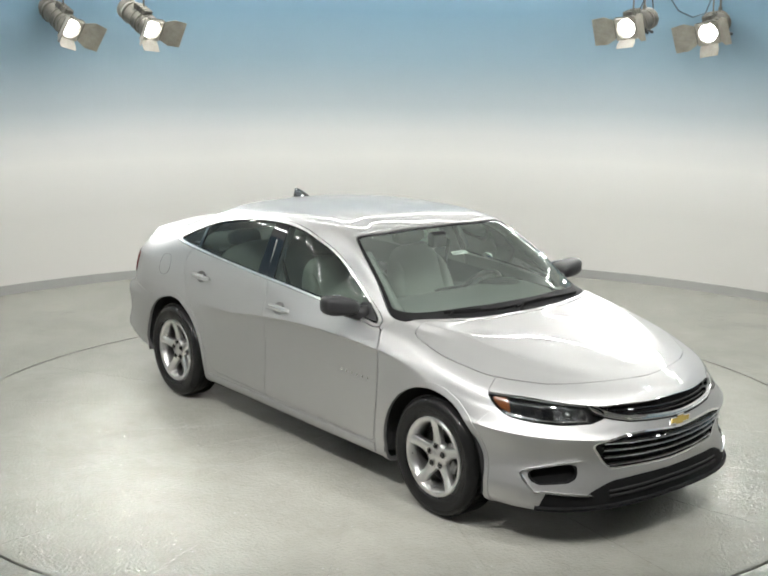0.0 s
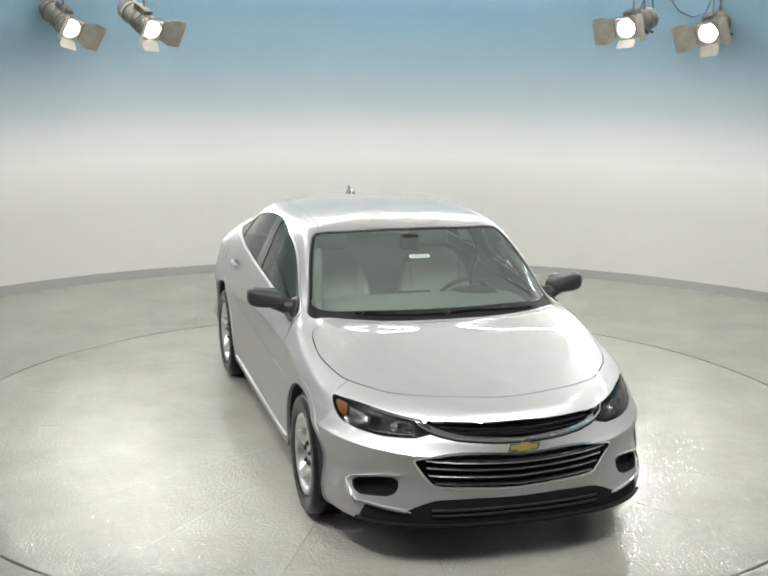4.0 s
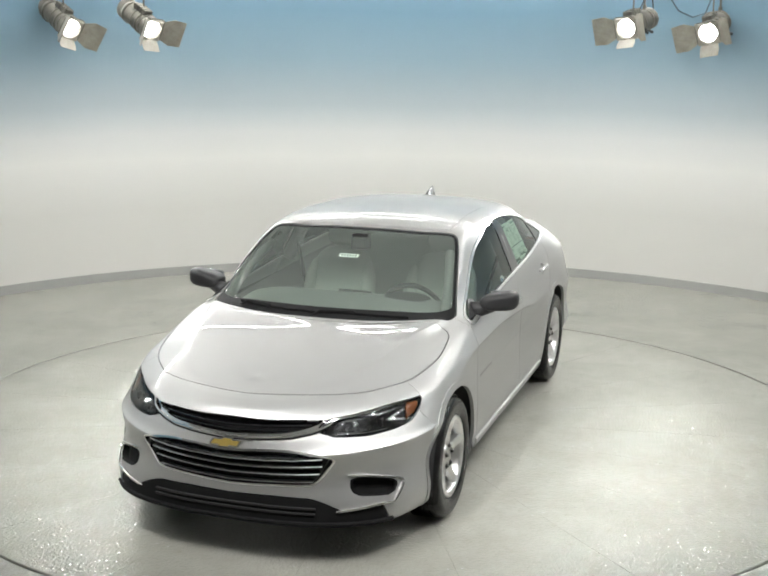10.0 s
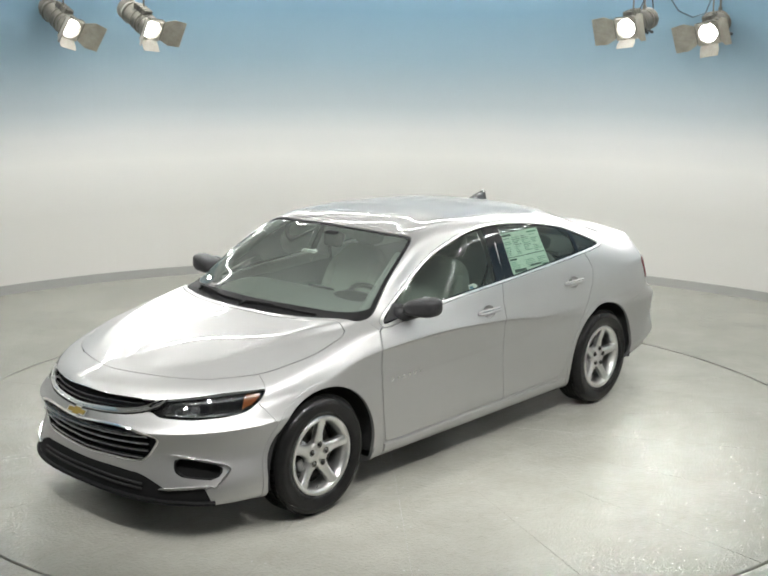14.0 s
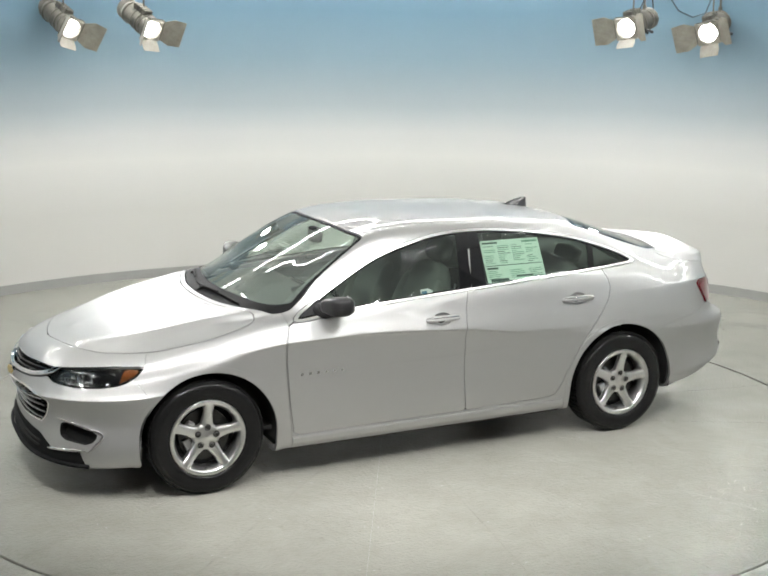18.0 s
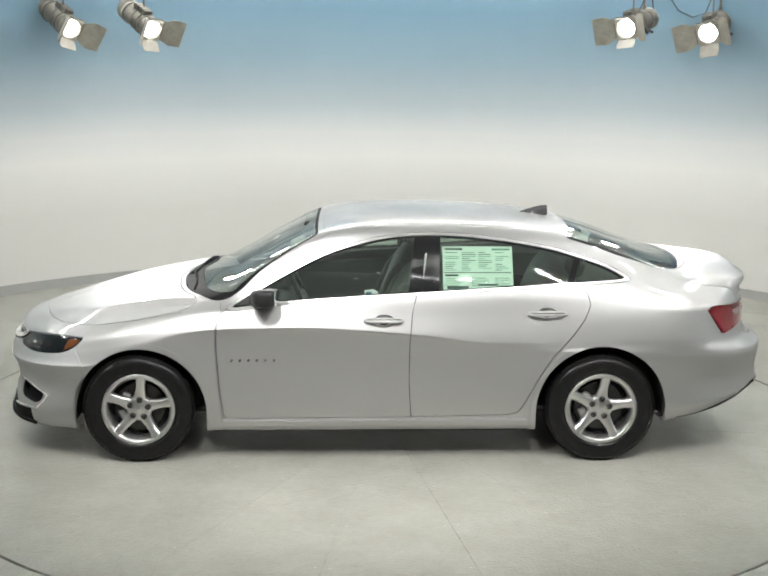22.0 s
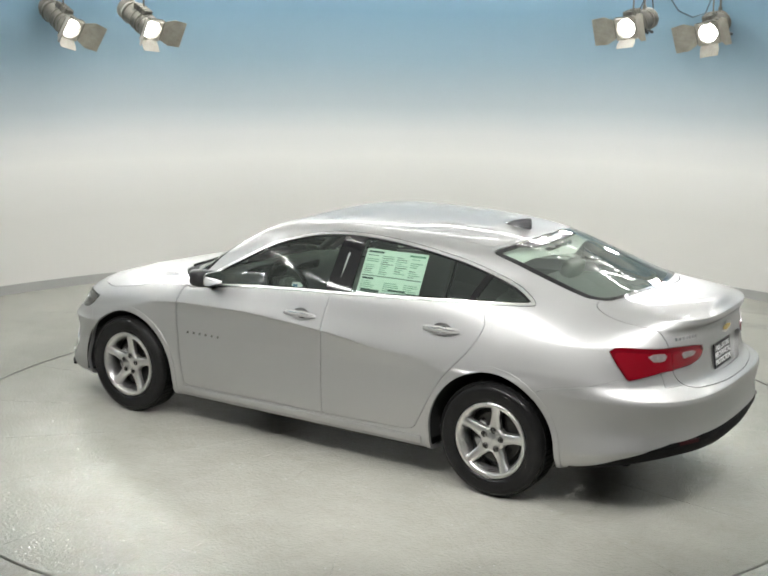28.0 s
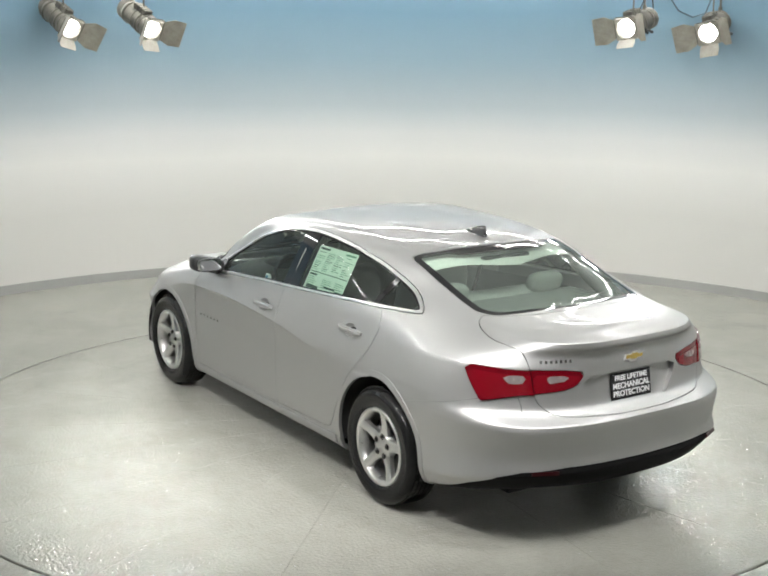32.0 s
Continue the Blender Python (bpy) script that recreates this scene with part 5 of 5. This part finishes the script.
def top_details(car):
    # shark fin aerial
    bm = bmesh.new()
    prof = [(.0, .0, .046), (.02, .010, .044), (.06, .024, .036), (.11, .040, .024), (.16, .051, .015), (.195, .054, .010), (.205, .049, .009), (.200, .0, .032)]
    rows = []
    for x, h, w in prof:
        z0 = 1.408
        rows.append([bm.verts.new((-.985 - x, -w, z0)), bm.verts.new((-.985 - x, -w * .55, z0 + h * .7)), bm.verts.new((-.985 - x, -w * .12, z0 + h + .012)), bm.verts.new((-.985 - x, w * .12, z0 + h + .012)), bm.verts.new((-.985 - x, w * .55, z0 + h * .7)), bm.verts.new((-.985 - x, w, z0))])
    for a, b in zip(rows, rows[1:]):
        for k in range(5):
            bm.faces.new((a[k], a[k + 1], b[k + 1], b[k]))
    bm.faces.new(rows[0])
    bm.faces.new(rows[-1][::-1])
    part("aerial", bm, FIN, car, "dark grey shark-fin aerial on the roof", smooth=True)
    part("high_brake_light", bm_box(.05, .34, .035, (-1.37, 0, 1.315), .008, rot=(0, 18, 0)), BLACK, car, "black high brake light behind the rear window")
    # wipers and cowl
    for pts in ([(1.10, .54, .0), (1.11, .36, .0), (1.135, .12, .0), (1.165, -.04, .0)], [(1.155, .04, .0), (1.14, -.18, .0), (1.10, -.38, .0), (1.06, -.52, .0)]):
        line, ups = [], []
        P = np.array(pts)
        for q in np.linspace(0, len(P) - 1, 24):
            x, y = np.interp(q, range(len(P)), P[:, 0]), np.interp(q, range(len(P)), P[:, 1])
            p, n = surface_at(x, y, "top")
            line.append(p + n * .005)
            ups.append(n)
        w = sweep(line, ups, .018, .016, BLACK, "wiper", car, "black wiper blade at rest", taper=[min(1, .4 + .12 * min(i, 23 - i)) for i in range(24)])
        arm = [line[-1] - Vector((-.03, 0, .03)), line[20] + ups[20] * .009, line[12] + ups[12] * .010]
        part("wiper_arm", bm_tube(arm, [.010, .009, .006], 8), BLACK, w, "black wiper arm")
    # parking sticker and mirror pod on the windscreen
    p, n = surface_at(.617, 0, "top")
    p.y = n.y = 0
    m = facing(p - n * .007, n)
    part("window_tag", plate_shape([(-.062, -.017), (.062, -.017), (.062, .017), (-.062, .017)], .001, m), WHITEPAPER, car, "white stock tag inside the windscreen")
    for k in range(6):
        u = -.045 + .018 * k
        part("tag_print", plate_shape([(u - .0055, -.009), (u + .0055, -.009), (u + .0055, .009), (u - .0055, .009)], .0014, m), INK, car)
    part("mirror_pod", bm_box(.07, .12, .10, (.40, 0, 1.305), .02), BLACK, car, "dark sensor pod behind the windscreen")


def window_sticker(car):
    """Price sheet inside the rear door window on the driver's side."""
    a, _ = surface_at(-.44, 1.325, "side")
    b, _ = surface_at(-.86, 1.325, "side")
    c, _ = surface_at(-.44, 1.065, "side")
    _, n = surface_at(-.65, 1.2, "side")
    m = facing((a + b) / 2 * .5 + (c + Vector((b.x - a.x, 0, 0)) * .5) * .5 - n * .020, n)
    w, h = .215, .142
    e = part("price_sheet", plate_shape([(-w, -h), (w, -h), (w, h), (-w, h)], .0012, m), PAPER, car, "pale green price sheet stuck inside the window")
    random.seed(5)
    # small paper tag at the foot of the front door window
    p, n = surface_at(.0, 1.055, "side")
    t = part("door_tag", plate_shape([(-.042, -.016), (.030, -.016), (.042, .004), (.012, .022), (-.042, .016)], .001, facing(p - n * .014, n)), WHITEPAPER, car, "small white tag inside the front door window")
    part("tag_print", plate_shape([(-.034, -.010), (.000, -.010), (.000, .006), (-.034, .006)], .0016, facing(p - n * .014, n)), material("blue_print", (.10, .25, .38), .6), t)

    def bar(u0, u1, v0, v1, mat, z=.0019):
        part("print_bar", plate_shape([(u0, v0), (u1, v0), (u1, v1), (u0, v1)], z, m), mat, e)
    bar(-.20, -.09, .118, .130, INK)
    bar(.09, .20, .116, .128, GREENINK)
    for col in range(4):
        x0 = -.20 + .103 * col
        for r in range(10):
            if random.random() < .85:
                bar(x0, x0 + random.uniform(.04, .088), .100 - .0125 * r, .104 - .0125 * r, GREENINK if random.random() < .7 else INK)
    bar(-.205, .205, -.029, -.024, INK)
    bar(-.20, -.12, -.050, -.038, INK)
    for r in range(5):
        bar(-.20, -.20 + random.uniform(.06, .12), -.064 - .012 * r, -.060 - .012 * r, GREENINK)
        bar(-.04, -.04 + random.uniform(.06, .12), -.064 - .012 * r, -.060 - .012 * r, GREENINK)
        bar(.10, .10 + random.uniform(.05, .1), -.064 - .012 * r, -.060 - .012 * r, GREENINK)
    bar(-.19, -.06, -.132, -.112, INK)
    bar(.0, .12, -.110, -.098, INK)
    bar(.13, .20, -.132, -.112, INK)


def fuel_flap(car):
    ring = []
    for a in np.linspace(0, 2 * math.pi, 40, endpoint=False):
        p, n = surface_at(-1.59 + .075 * math.cos(a), .94 + .075 * math.sin(a), "side")
        ring.append((Vector((p.x, -p.y, p.z)), Vector((n.x, -n.y, n.z))))
    part("fuel_flap_joint", bm_tube([p - n * .0005 for p, n in ring], .0016, 6, True), GAP, car, "thin round joint of the fuel flap")


# ---------------------------------------------------------------- cabin
def seat_shape():
    def shape(q):
        return (q.x, q.y * (1 - .10 * max(q.z, 0) / .3), q.z)
    return shape


def front_seat(car, y):
    s = part("front_seat", blob(.27, .25, .09, (.12, y, .50), (0, -6, 0), 3.6, 28, 14), SEAT, car, "light grey cloth front seat", smooth=True)
    part("seat_back", blob(.085, .245, .33, (-.19, y, .83), (0, -20, 0), 3.2, 28, 18, seat_shape()), SEAT, s, smooth=True)
    for k in (-1, 1):
        part("seat_bolster", blob(.075, .05, .27, (-.145, y + k * .205, .80), (0, -20, k * 12), 2.4, 16, 12), SEAT, s, smooth=True)
        part("cushion_bolster", blob(.24, .045, .06, (.14, y + k * .215, .545), (0, -6, 0), 2.4, 16, 10), SEAT, s, smooth=True)
        part("headrest_post", bm_tube([(-.295, y + k * .06, 1.10), (-.315, y + k * .06, 1.20)], .007, 8), CHROME, s)
    part("headrest", blob(.055, .135, .085, (-.325, y, 1.225), (0, -14, 0), 3., 22, 14), SEAT, s, smooth=True)
    return s


def cabin(car):
    for y in (.36, -.36):
        front_seat(car, y)
    b = part("rear_seat", blob(.26, .62, .10, (-.85, 0, .52), (0, -4, 0), 4, 30, 12), SEAT, car, "light grey cloth rear bench", smooth=True)
    part("seat_back", blob(.09, .62, .30, (-1.18, 0, .82), (0, -24, 0), 4, 30, 16), SEAT, b, smooth=True)
    for y in (.36, -.36):
        part("headrest", blob(.05, .13, .06, (-1.32, y, 1.125), (0, -18, 0), 3., 20, 12), SEAT, b, smooth=True)
    part("cabin_bulkhead", bm_box(.03, 1.50, .72, (-1.50, 0, .70), .01), LINER, car, "dark wall behind the rear seat")
    part("parcel_shelf", bm_box(.62, 1.16, .03, (-1.62, 0, 1.055), .01), DASH, car, "grey shelf below the rear window")

    def dash_form(q):
        return (q.x + .06 * (q.y / .7) ** 2 * -1, q.y, q.z * (1 - .25 * max(q.x, 0) / .3))
    d = part("dashboard", blob(.30, .70, .17, (.80, 0, .84), (0, 6, 0), 4.2, 32, 16, dash_form), DASH, car, "dark grey dashboard", smooth=True)
    part("instrument_hood", blob(.12, .17, .05, (.62, .36, .985), (0, 8, 0), 2.6, 20, 10), BLACK, d, smooth=True)
    part("centre_screen", bm_box(.03, .22, .13, (.535, 0, .955), .01, rot=(0, -22, 0)), GLOSSBLACK, d)
    part("console", bm_box(.85, .20, .18, (.15, 0, .50), .05, 3), TRIMGREY, car, "grey centre console", smooth=False)
    part("gear_lever", bm_tube([(.30, 0, .58), (.32, 0, .66), (.31, 0, .70)], [.014, .014, .024], 10), BLACK, car)
    m = pose(.42, .36, .90, 0, -66, 0)
    rim = [m @ Vector((.185 * math.cos(a), .185 * math.sin(a), 0)) for a in np.linspace(0, 2 * math.pi, 40, endpoint=False)]
    w = part("steering_wheel", bm_tube(rim, .016, 10, True), BLACK, car, "dark steering wheel", smooth=True)
    part("wheel_boss", blob(.075, .085, .03, m.translation, (0, -66, 0), 3), TRIMGREY, w, smooth=True)
    for a in (0, 180, 270):
        c, sn = math.cos(radians(a)), math.sin(radians(a))
        part("wheel_spoke", bm_tube([m @ Vector((.05 * sn, .05 * c, 0)), m @ Vector((.18 * sn, .18 * c, 0))], .016, 8), BLACK, w)
    part("cabin_floor", bm_box(2.6, 1.5, .02, (-.25, 0, .30), 0), CARPET, car, "dark carpet")
    # inner linings follow the outer body
    K, N, _ = GRID.shape
    for name, lo, hi, x0, x1, off, mat, label in (("headlining", 11.9, 14, -1.3, .30, .035, LININGS, "pale grey headlining"), ("door_lining", 3, 8.9, -1.98, .95, .07, TRIMGREY, "grey door lining")):
        rows = [i for i in range(K) if lo <= LEVEL[i] <= hi][::2]
        if rows[-1] != K - 1 and hi >= 14:
            rows.append(K - 1)
        cols = [j for j in range(N) if x0 < GRID[76 if hi > 10 else 40, j, 0] < x1][::2]
        G = GRID - NORMAL * off
        G[:, :, 1] = G[:, :, 1].clip(0)
        V = np.array([G[r, c] for r in rows for c in cols])
        n = len(cols)
        F = [(a * n + k, a * n + k + 1, (a + 1) * n + k + 1, (a + 1) * n + k) for a in range(len(rows) - 1) for k in range(n - 1)]
        F = [f for f in F if not (V[f[0]][0] < -.85 and V[f[0]][2] < .80)]
        if hi >= 14:
            W = np.concatenate([V, V * [1, -1, 1]])
            mesh_object(name, W, F + [tuple(i + len(V) for i in f) for f in F], mat, car, label, smooth=True)
        else:
            for s in (1, -1):
                mesh_object(name, V * [1, s, 1], F, mat, car, label, smooth=True)
    # pillar covers inside
    for s in (1, -1):
        part("pillar_lining", bm_tube([(-.30, s * .80, 1.03), (-.33, s * .70, 1.25), (-.36, s * .60, 1.37)], .045, 8), TRIMGREY, car, smooth=True)
        part("seat_belt", bm_tube([(-.30, s * .74, 1.22), (-.27, s * .66, .90), (-.20, s * .60, .60)], .012, 6), BLACK, car)
        part("front_pillar_lining", bm_tube([(.93, s * .70, .96), (.65, s * .65, 1.155), (.44, s * .595, 1.275)], .030, 8), DASH, car, smooth=True)
        part("rear_pillar_lining", bm_tube([(-1.30, s * .53, 1.28), (-1.55, s * .54, 1.165), (-1.78, s * .55, 1.06)], [.03, .05, .06], 8), DASH, car, smooth=True)


def build_car():
    car = new("car")
    sh, fb, rb, lid, doors = cut_body(car)
    underbody(car)
    wheel_wells(car)
    for x, y, turns in ((1.4145, .900, (85, 92)), (-1.4145, .905, (82, 95))):
        for s, tn in ((1, turns[0]), (-1, turns[1])):
            build_wheel(car, x, s, y, tn - 90)
    front_details(fb)
    for s in (1, -1):
        door_details(s, *doors[s], car)
    rear_details(lid, rb)
    top_details(car)
    fuel_flap(car)
    window_sticker(car)
    cabin(car)
    return tagged(car, "silver four-door sedan with dark side mirrors, parked on the turntable", "car")


# ---------------------------------------------------------------- stage lamps
BARN = mottled("barn_door_metal", (.20, .185, .15), (.46, .44, .385), 10., rough=.5, metal=.2)
CABLE = material("black_cable", (.02, .02, .02), .6)


def frustum(r0, r1, length, n=28, wall=.006):
    """A hollow drum along -z, open at the front (z = 0)."""
    v, f = lathe([(r0 - wall, -.015), (r0, 0), (r0 + .004, -.006), (r0, -.014), (r0 * .5 + r1 * .5, -length * .5), (r1, -length), (r1 * .8, -length - .03), (.001, -length - .035)], n)
    return v, f


def barn_flap(w0, w1, h):
    """A thin bent sheet, hinged on the x axis, opening along +y."""
    t = .003
    verts = []
    for z in (0, t):
        verts += [(-w0 / 2, 0, z), (w0 / 2, 0, z), (w1 / 2, h * .45, z + .006), (w1 / 2 * .94, h, z + .016), (-w1 / 2 * .94, h, z + .016), (-w1 / 2, h * .45, z + .006)]
    faces = [(5, 4, 3, 2, 1, 0), (6, 7, 8, 9, 10, 11)] + [(i, (i + 1) % 6, 6 + (i + 1) % 6, 6 + i) for i in range(6)]
    return verts, faces


def stage_lamp(at, aim, doors, rod_top, label, spin=0.):
    """A theatre lamp on a rod: drum, vents, yoke, glowing lens and barn doors. It shines along its -z towards aim."""
    e = new("stage_lamp")
    at, aim = Vector(at), Vector(aim)
    m = look(at, aim) @ pose(0, 0, 0, 0, 180, 0) @ pose(0, 0, 0, 0, 0, spin)
    e.matrix_basis = m
    v, f = frustum(.108, .100, .48)
    mesh_object("drum", v, f, LAMPMETAL, e, smooth=True)
    v, f = lathe([(.100, -.42), (.107, -.425), (.107, -.49), (.088, -.515), (.001, -.52)], 24)
    mesh_object("rear_cap", v, f, LAMPMETAL, e, smooth=True)
    for k in range(2):
        v, f = lathe([(.104, -.07 - .15 * k), (.111, -.074 - .15 * k), (.111, -.083 - .15 * k), (.103, -.087 - .15 * k)], 28)
        mesh_object("cooling_rib", v, f, LAMPMETAL, e, smooth=True)
    v, f = lathe([(.001, .006), (.05, .003), (.084, -.006), (.088, -.014)], 32)
    mesh_object("lens", v, f, LENS, e, "glowing white lens", smooth=True)
    part("front_frame", bm_ring_frame(.110, .096), BARN, e, "square rim that holds the barn doors")
    for (side, opening, h) in doors:
        v, f = barn_flap(.12, .12, h) if side == 0 else barn_flap(.17, .19, h) if side == 180 else barn_flap(.18, .27, h)
        ob = mesh_object("barn_door", v, f, BARN, e, "pale metal barn door")
        ob.matrix_basis = pose(0, 0, 0, 0, 0, side) @ pose(0, .108, .008, opening, 0, 0)
    part("focus_knob", bm_tube([(.07, -.07, -.22), (.11, -.11, -.22)], .012, 8), CABLE, e, "black knob")
    # yoke and rod, upright in the room
    inv = m.inverted()
    for k, d in enumerate((-.14, -.38)):
        p = m @ Vector((0, 0, d))
        v, f = lathe([(.106, -.016), (.114, -.012), (.114, .012), (.106, .016)], 28)
        ob = mesh_object("clamp_band", v, f, LAMPMETAL, e, "worn steel band round the drum", smooth=True)
        ob.location = (0, 0, d)
        part("hanging_rod", bm_tube([inv @ (p + Vector((0, 0, .10))), inv @ Vector((p.x, p.y, rod_top))], .011 if k else .008, 8), LAMPMETAL, e, "thin hanging rod")
        part("rod_collar", bm_tube([inv @ (p + Vector((0, 0, .095))), inv @ (p + Vector((0, 0, .15)))], .020, 8), LAMPMETAL, e)
    part("tilt_lever", bm_tube([(.10, -.04, -.16), (.135, -.075, -.19), (.145, -.10, -.24)], [.010, .008, .014], 8), CABLE, e, "black tilt lever")
    part("vent_box", bm_box(.10, .05, .20, (-.02, .115, -.20), .008), LAMPMETAL, e, "ridged vent housing on the drum")
    for k in range(4):
        part("vent_fin", bm_box(.108, .058, .008, (-.02, .115, -.13 - .045 * k), .002), LAMPMETAL, e)
    for k in range(4):
        a = math.pi / 2 * k
        part("hinge_rod", bm_tube([(.112 * math.cos(a) - .085 * math.sin(a), .112 * math.sin(a) + .085 * math.cos(a), .010), (.112 * math.cos(a) + .085 * math.sin(a), .112 * math.sin(a) - .085 * math.cos(a), .010)], .005, 6), LAMPMETAL, e, "dark hinge of a barn door")
    q = m @ Vector((0, 0, -.50))
    cab = [inv @ (q + Vector((0, 0, 0))), inv @ (q + Vector((.05, .06, .06))), inv @ (q + Vector((.03, .10, .30))), inv @ (q + Vector((-.02, .10, .7))), inv @ Vector((q.x, q.y + .1, rod_top))]
    part("cable", bm_tube(cab, .006, 6), CABLE, e, "black power cable")
    return tagged(e, label, "stage lamp", "stage lamps round the turntable")


def bm_ring_frame(outer, inner):
    """A flat square frame with a round hole."""
    bm = bmesh.new()
    n = 32
    rows = []
    for z in (0, .010):
        a = [bm.verts.new((inner * math.cos(2 * math.pi * i / n), inner * math.sin(2 * math.pi * i / n), z)) for i in range(n)]
        b = []
        for i in range(n):
            c, s = math.cos(2 * math.pi * i / n), math.sin(2 * math.pi * i / n)
            k = outer / max(abs(c), abs(s))
            b.append(bm.verts.new((k * c, k * s, z)))
        rows.append((a, b))
    (a, b), (c, d) = rows
    for i in range(n):
        j = (i + 1) % n
        for q in ((a[i], a[j], b[j], b[i]), (c[i], d[i], d[j], c[j]), (b[i], b[j], d[j], d[i]), (a[i], c[i], c[j], a[j])):
            bm.faces.new(q)
    return bm


def spot(at, aim, power, cone=70., blend=.8, radius=.09, color=(1., .990, .975)):
    li = bpy.data.lights.new("lamp_beam", "SPOT")
    li.energy, li.spot_size, li.spot_blend, li.shadow_soft_size, li.color = power, radians(cone), blend, radius, color
    ob = new("lamp_beam", li)
    d = (Vector(aim) - Vector(at)).normalized()
    ob.matrix_basis = look(Vector(at) + d * .14, aim)
    return ob


LAMPS = [  # place, aim, barn doors (side, opening, length), beam
    ((-3.046, 3.9, 2.607), (-1.45, 2.25, 1.53), ((0, 80, .07), (90, 62, .15), (180, 45, .11), (270, 12, .23)), -16),
    ((-2.268, 3.9, 2.604), (-.70, 2.25, 1.55), ((0, 80, .07), (90, 58, .15), (180, 45, .12), (270, 8, .23)), -6),
    ((2.295, 3.9, 2.650), (.85, 2.05, 2.15), ((0, 80, .07), (90, 8, .22), (180, 40, .10), (270, 14, .12)), 6),
    ((3.084, 3.9, 2.610), (1.90, 1.95, 1.95), ((0, 80, .07), (90, 15, .22), (180, 34, .13), (270, 14, .13)), 10),
    ((-3.6, -3.6, 3.55), (-4.3, 3.4, 1.55), ((0, 60, .12), (90, 60, .2), (180, 50, .16), (270, 60, .2)), 0),
    ((-2.4, -3.1, 4.45), (.0, -.2, .6), ((0, 60, .12), (90, 60, .2), (180, 50, .16), (270, 60, .2)), 0),
    ((-1.05, -4.2, 4.1), (.0, -.2, .6), ((0, 60, .12), (90, 60, .2), (180, 50, .16), (270, 60, .2)), 0),
    ((1.05, -4.2, 4.1), (.0, -.2, .6), ((0, 60, .12), (90, 60, .2), (180, 50, .16), (270, 60, .2)), 0),
    ((2.4, -3.1, 4.45), (.0, -.2, .6), ((0, 60, .12), (90, 60, .2), (180, 50, .16), (270, 60, .2)), 0),
    ((3.6, -3.6, 3.55), (4.3, 3.4, 1.55), ((0, 60, .12), (90, 60, .2), (180, 50, .16), (270, 60, .2)), 0),
]


def hanging_loops():
    """Slack power cables between the rods of the pair of lamps."""
    e = new("slack_cable")
    for pts in (((2.66, 3.92, 3.6), (2.68, 3.92, 2.98), (2.80, 3.95, 2.82), (2.96, 4.02, 2.76), (3.10, 4.10, 2.80), (3.16, 4.12, 2.95), (3.18, 4.12, 3.5)),
                ((2.50, 4.05, 3.6), (2.50, 4.06, 2.95), (2.46, 4.08, 2.84), (2.40, 4.10, 2.80))):
        part("cable", bm_tube(pts, .005, 6), CABLE, e)
    part("ceiling_clip", bm_box(.30, .20, .03, (2.58, 3.98, 3.60), .008), LAMPMETAL, e)
    part("drop_rod", bm_tube([(2.58, 3.98, 3.60), (2.58, 3.98, CEIL_Z)], .010, 6), LAMPMETAL, e)
    return tagged(e, "slack black power cables looped between the spotlights", "cable")


def build_lamps():
    hanging_loops()
    for i, (at, aim, doors, spin) in enumerate(LAMPS):
        near = i >= 4
        stage_lamp(at, aim, doors, CEIL_Z, "worn grey theatre spotlight with open barn doors, switched on" if not near else "grey theatre spotlight hung high on the camera side, switched on", spin)
        if i in (4, 9):
            spot(at, (math.copysign(4.3, at[0]), 3.4, 1.55), WALL_BEAM, 46., 1.)
        else:
            spot(at, (0, 0, .5), FRONT_BEAM * (.55 if at[0] < 0 else .47) if near else BACK_BEAM * (1. if i in (0, 3) else .15), radius=.07 if near else .09)


build_studio()
build_strips()
build_lamps()
TURNTABLE = build_turntable()
CAR = build_car()


def motions():
    rows = [(t, turn_angle(t)) for t in range(0, 33)]
    walk(TURNTABLE, [(t, pose(0, 0, 0, 0, 0, a)) for t, a in rows])
    walk(CAR, [(t, pose(0, 0, 0, 0, 0, a) @ pose(-AXIS_X, -AXIS_Y, 0)) for t, a in rows])


motions()
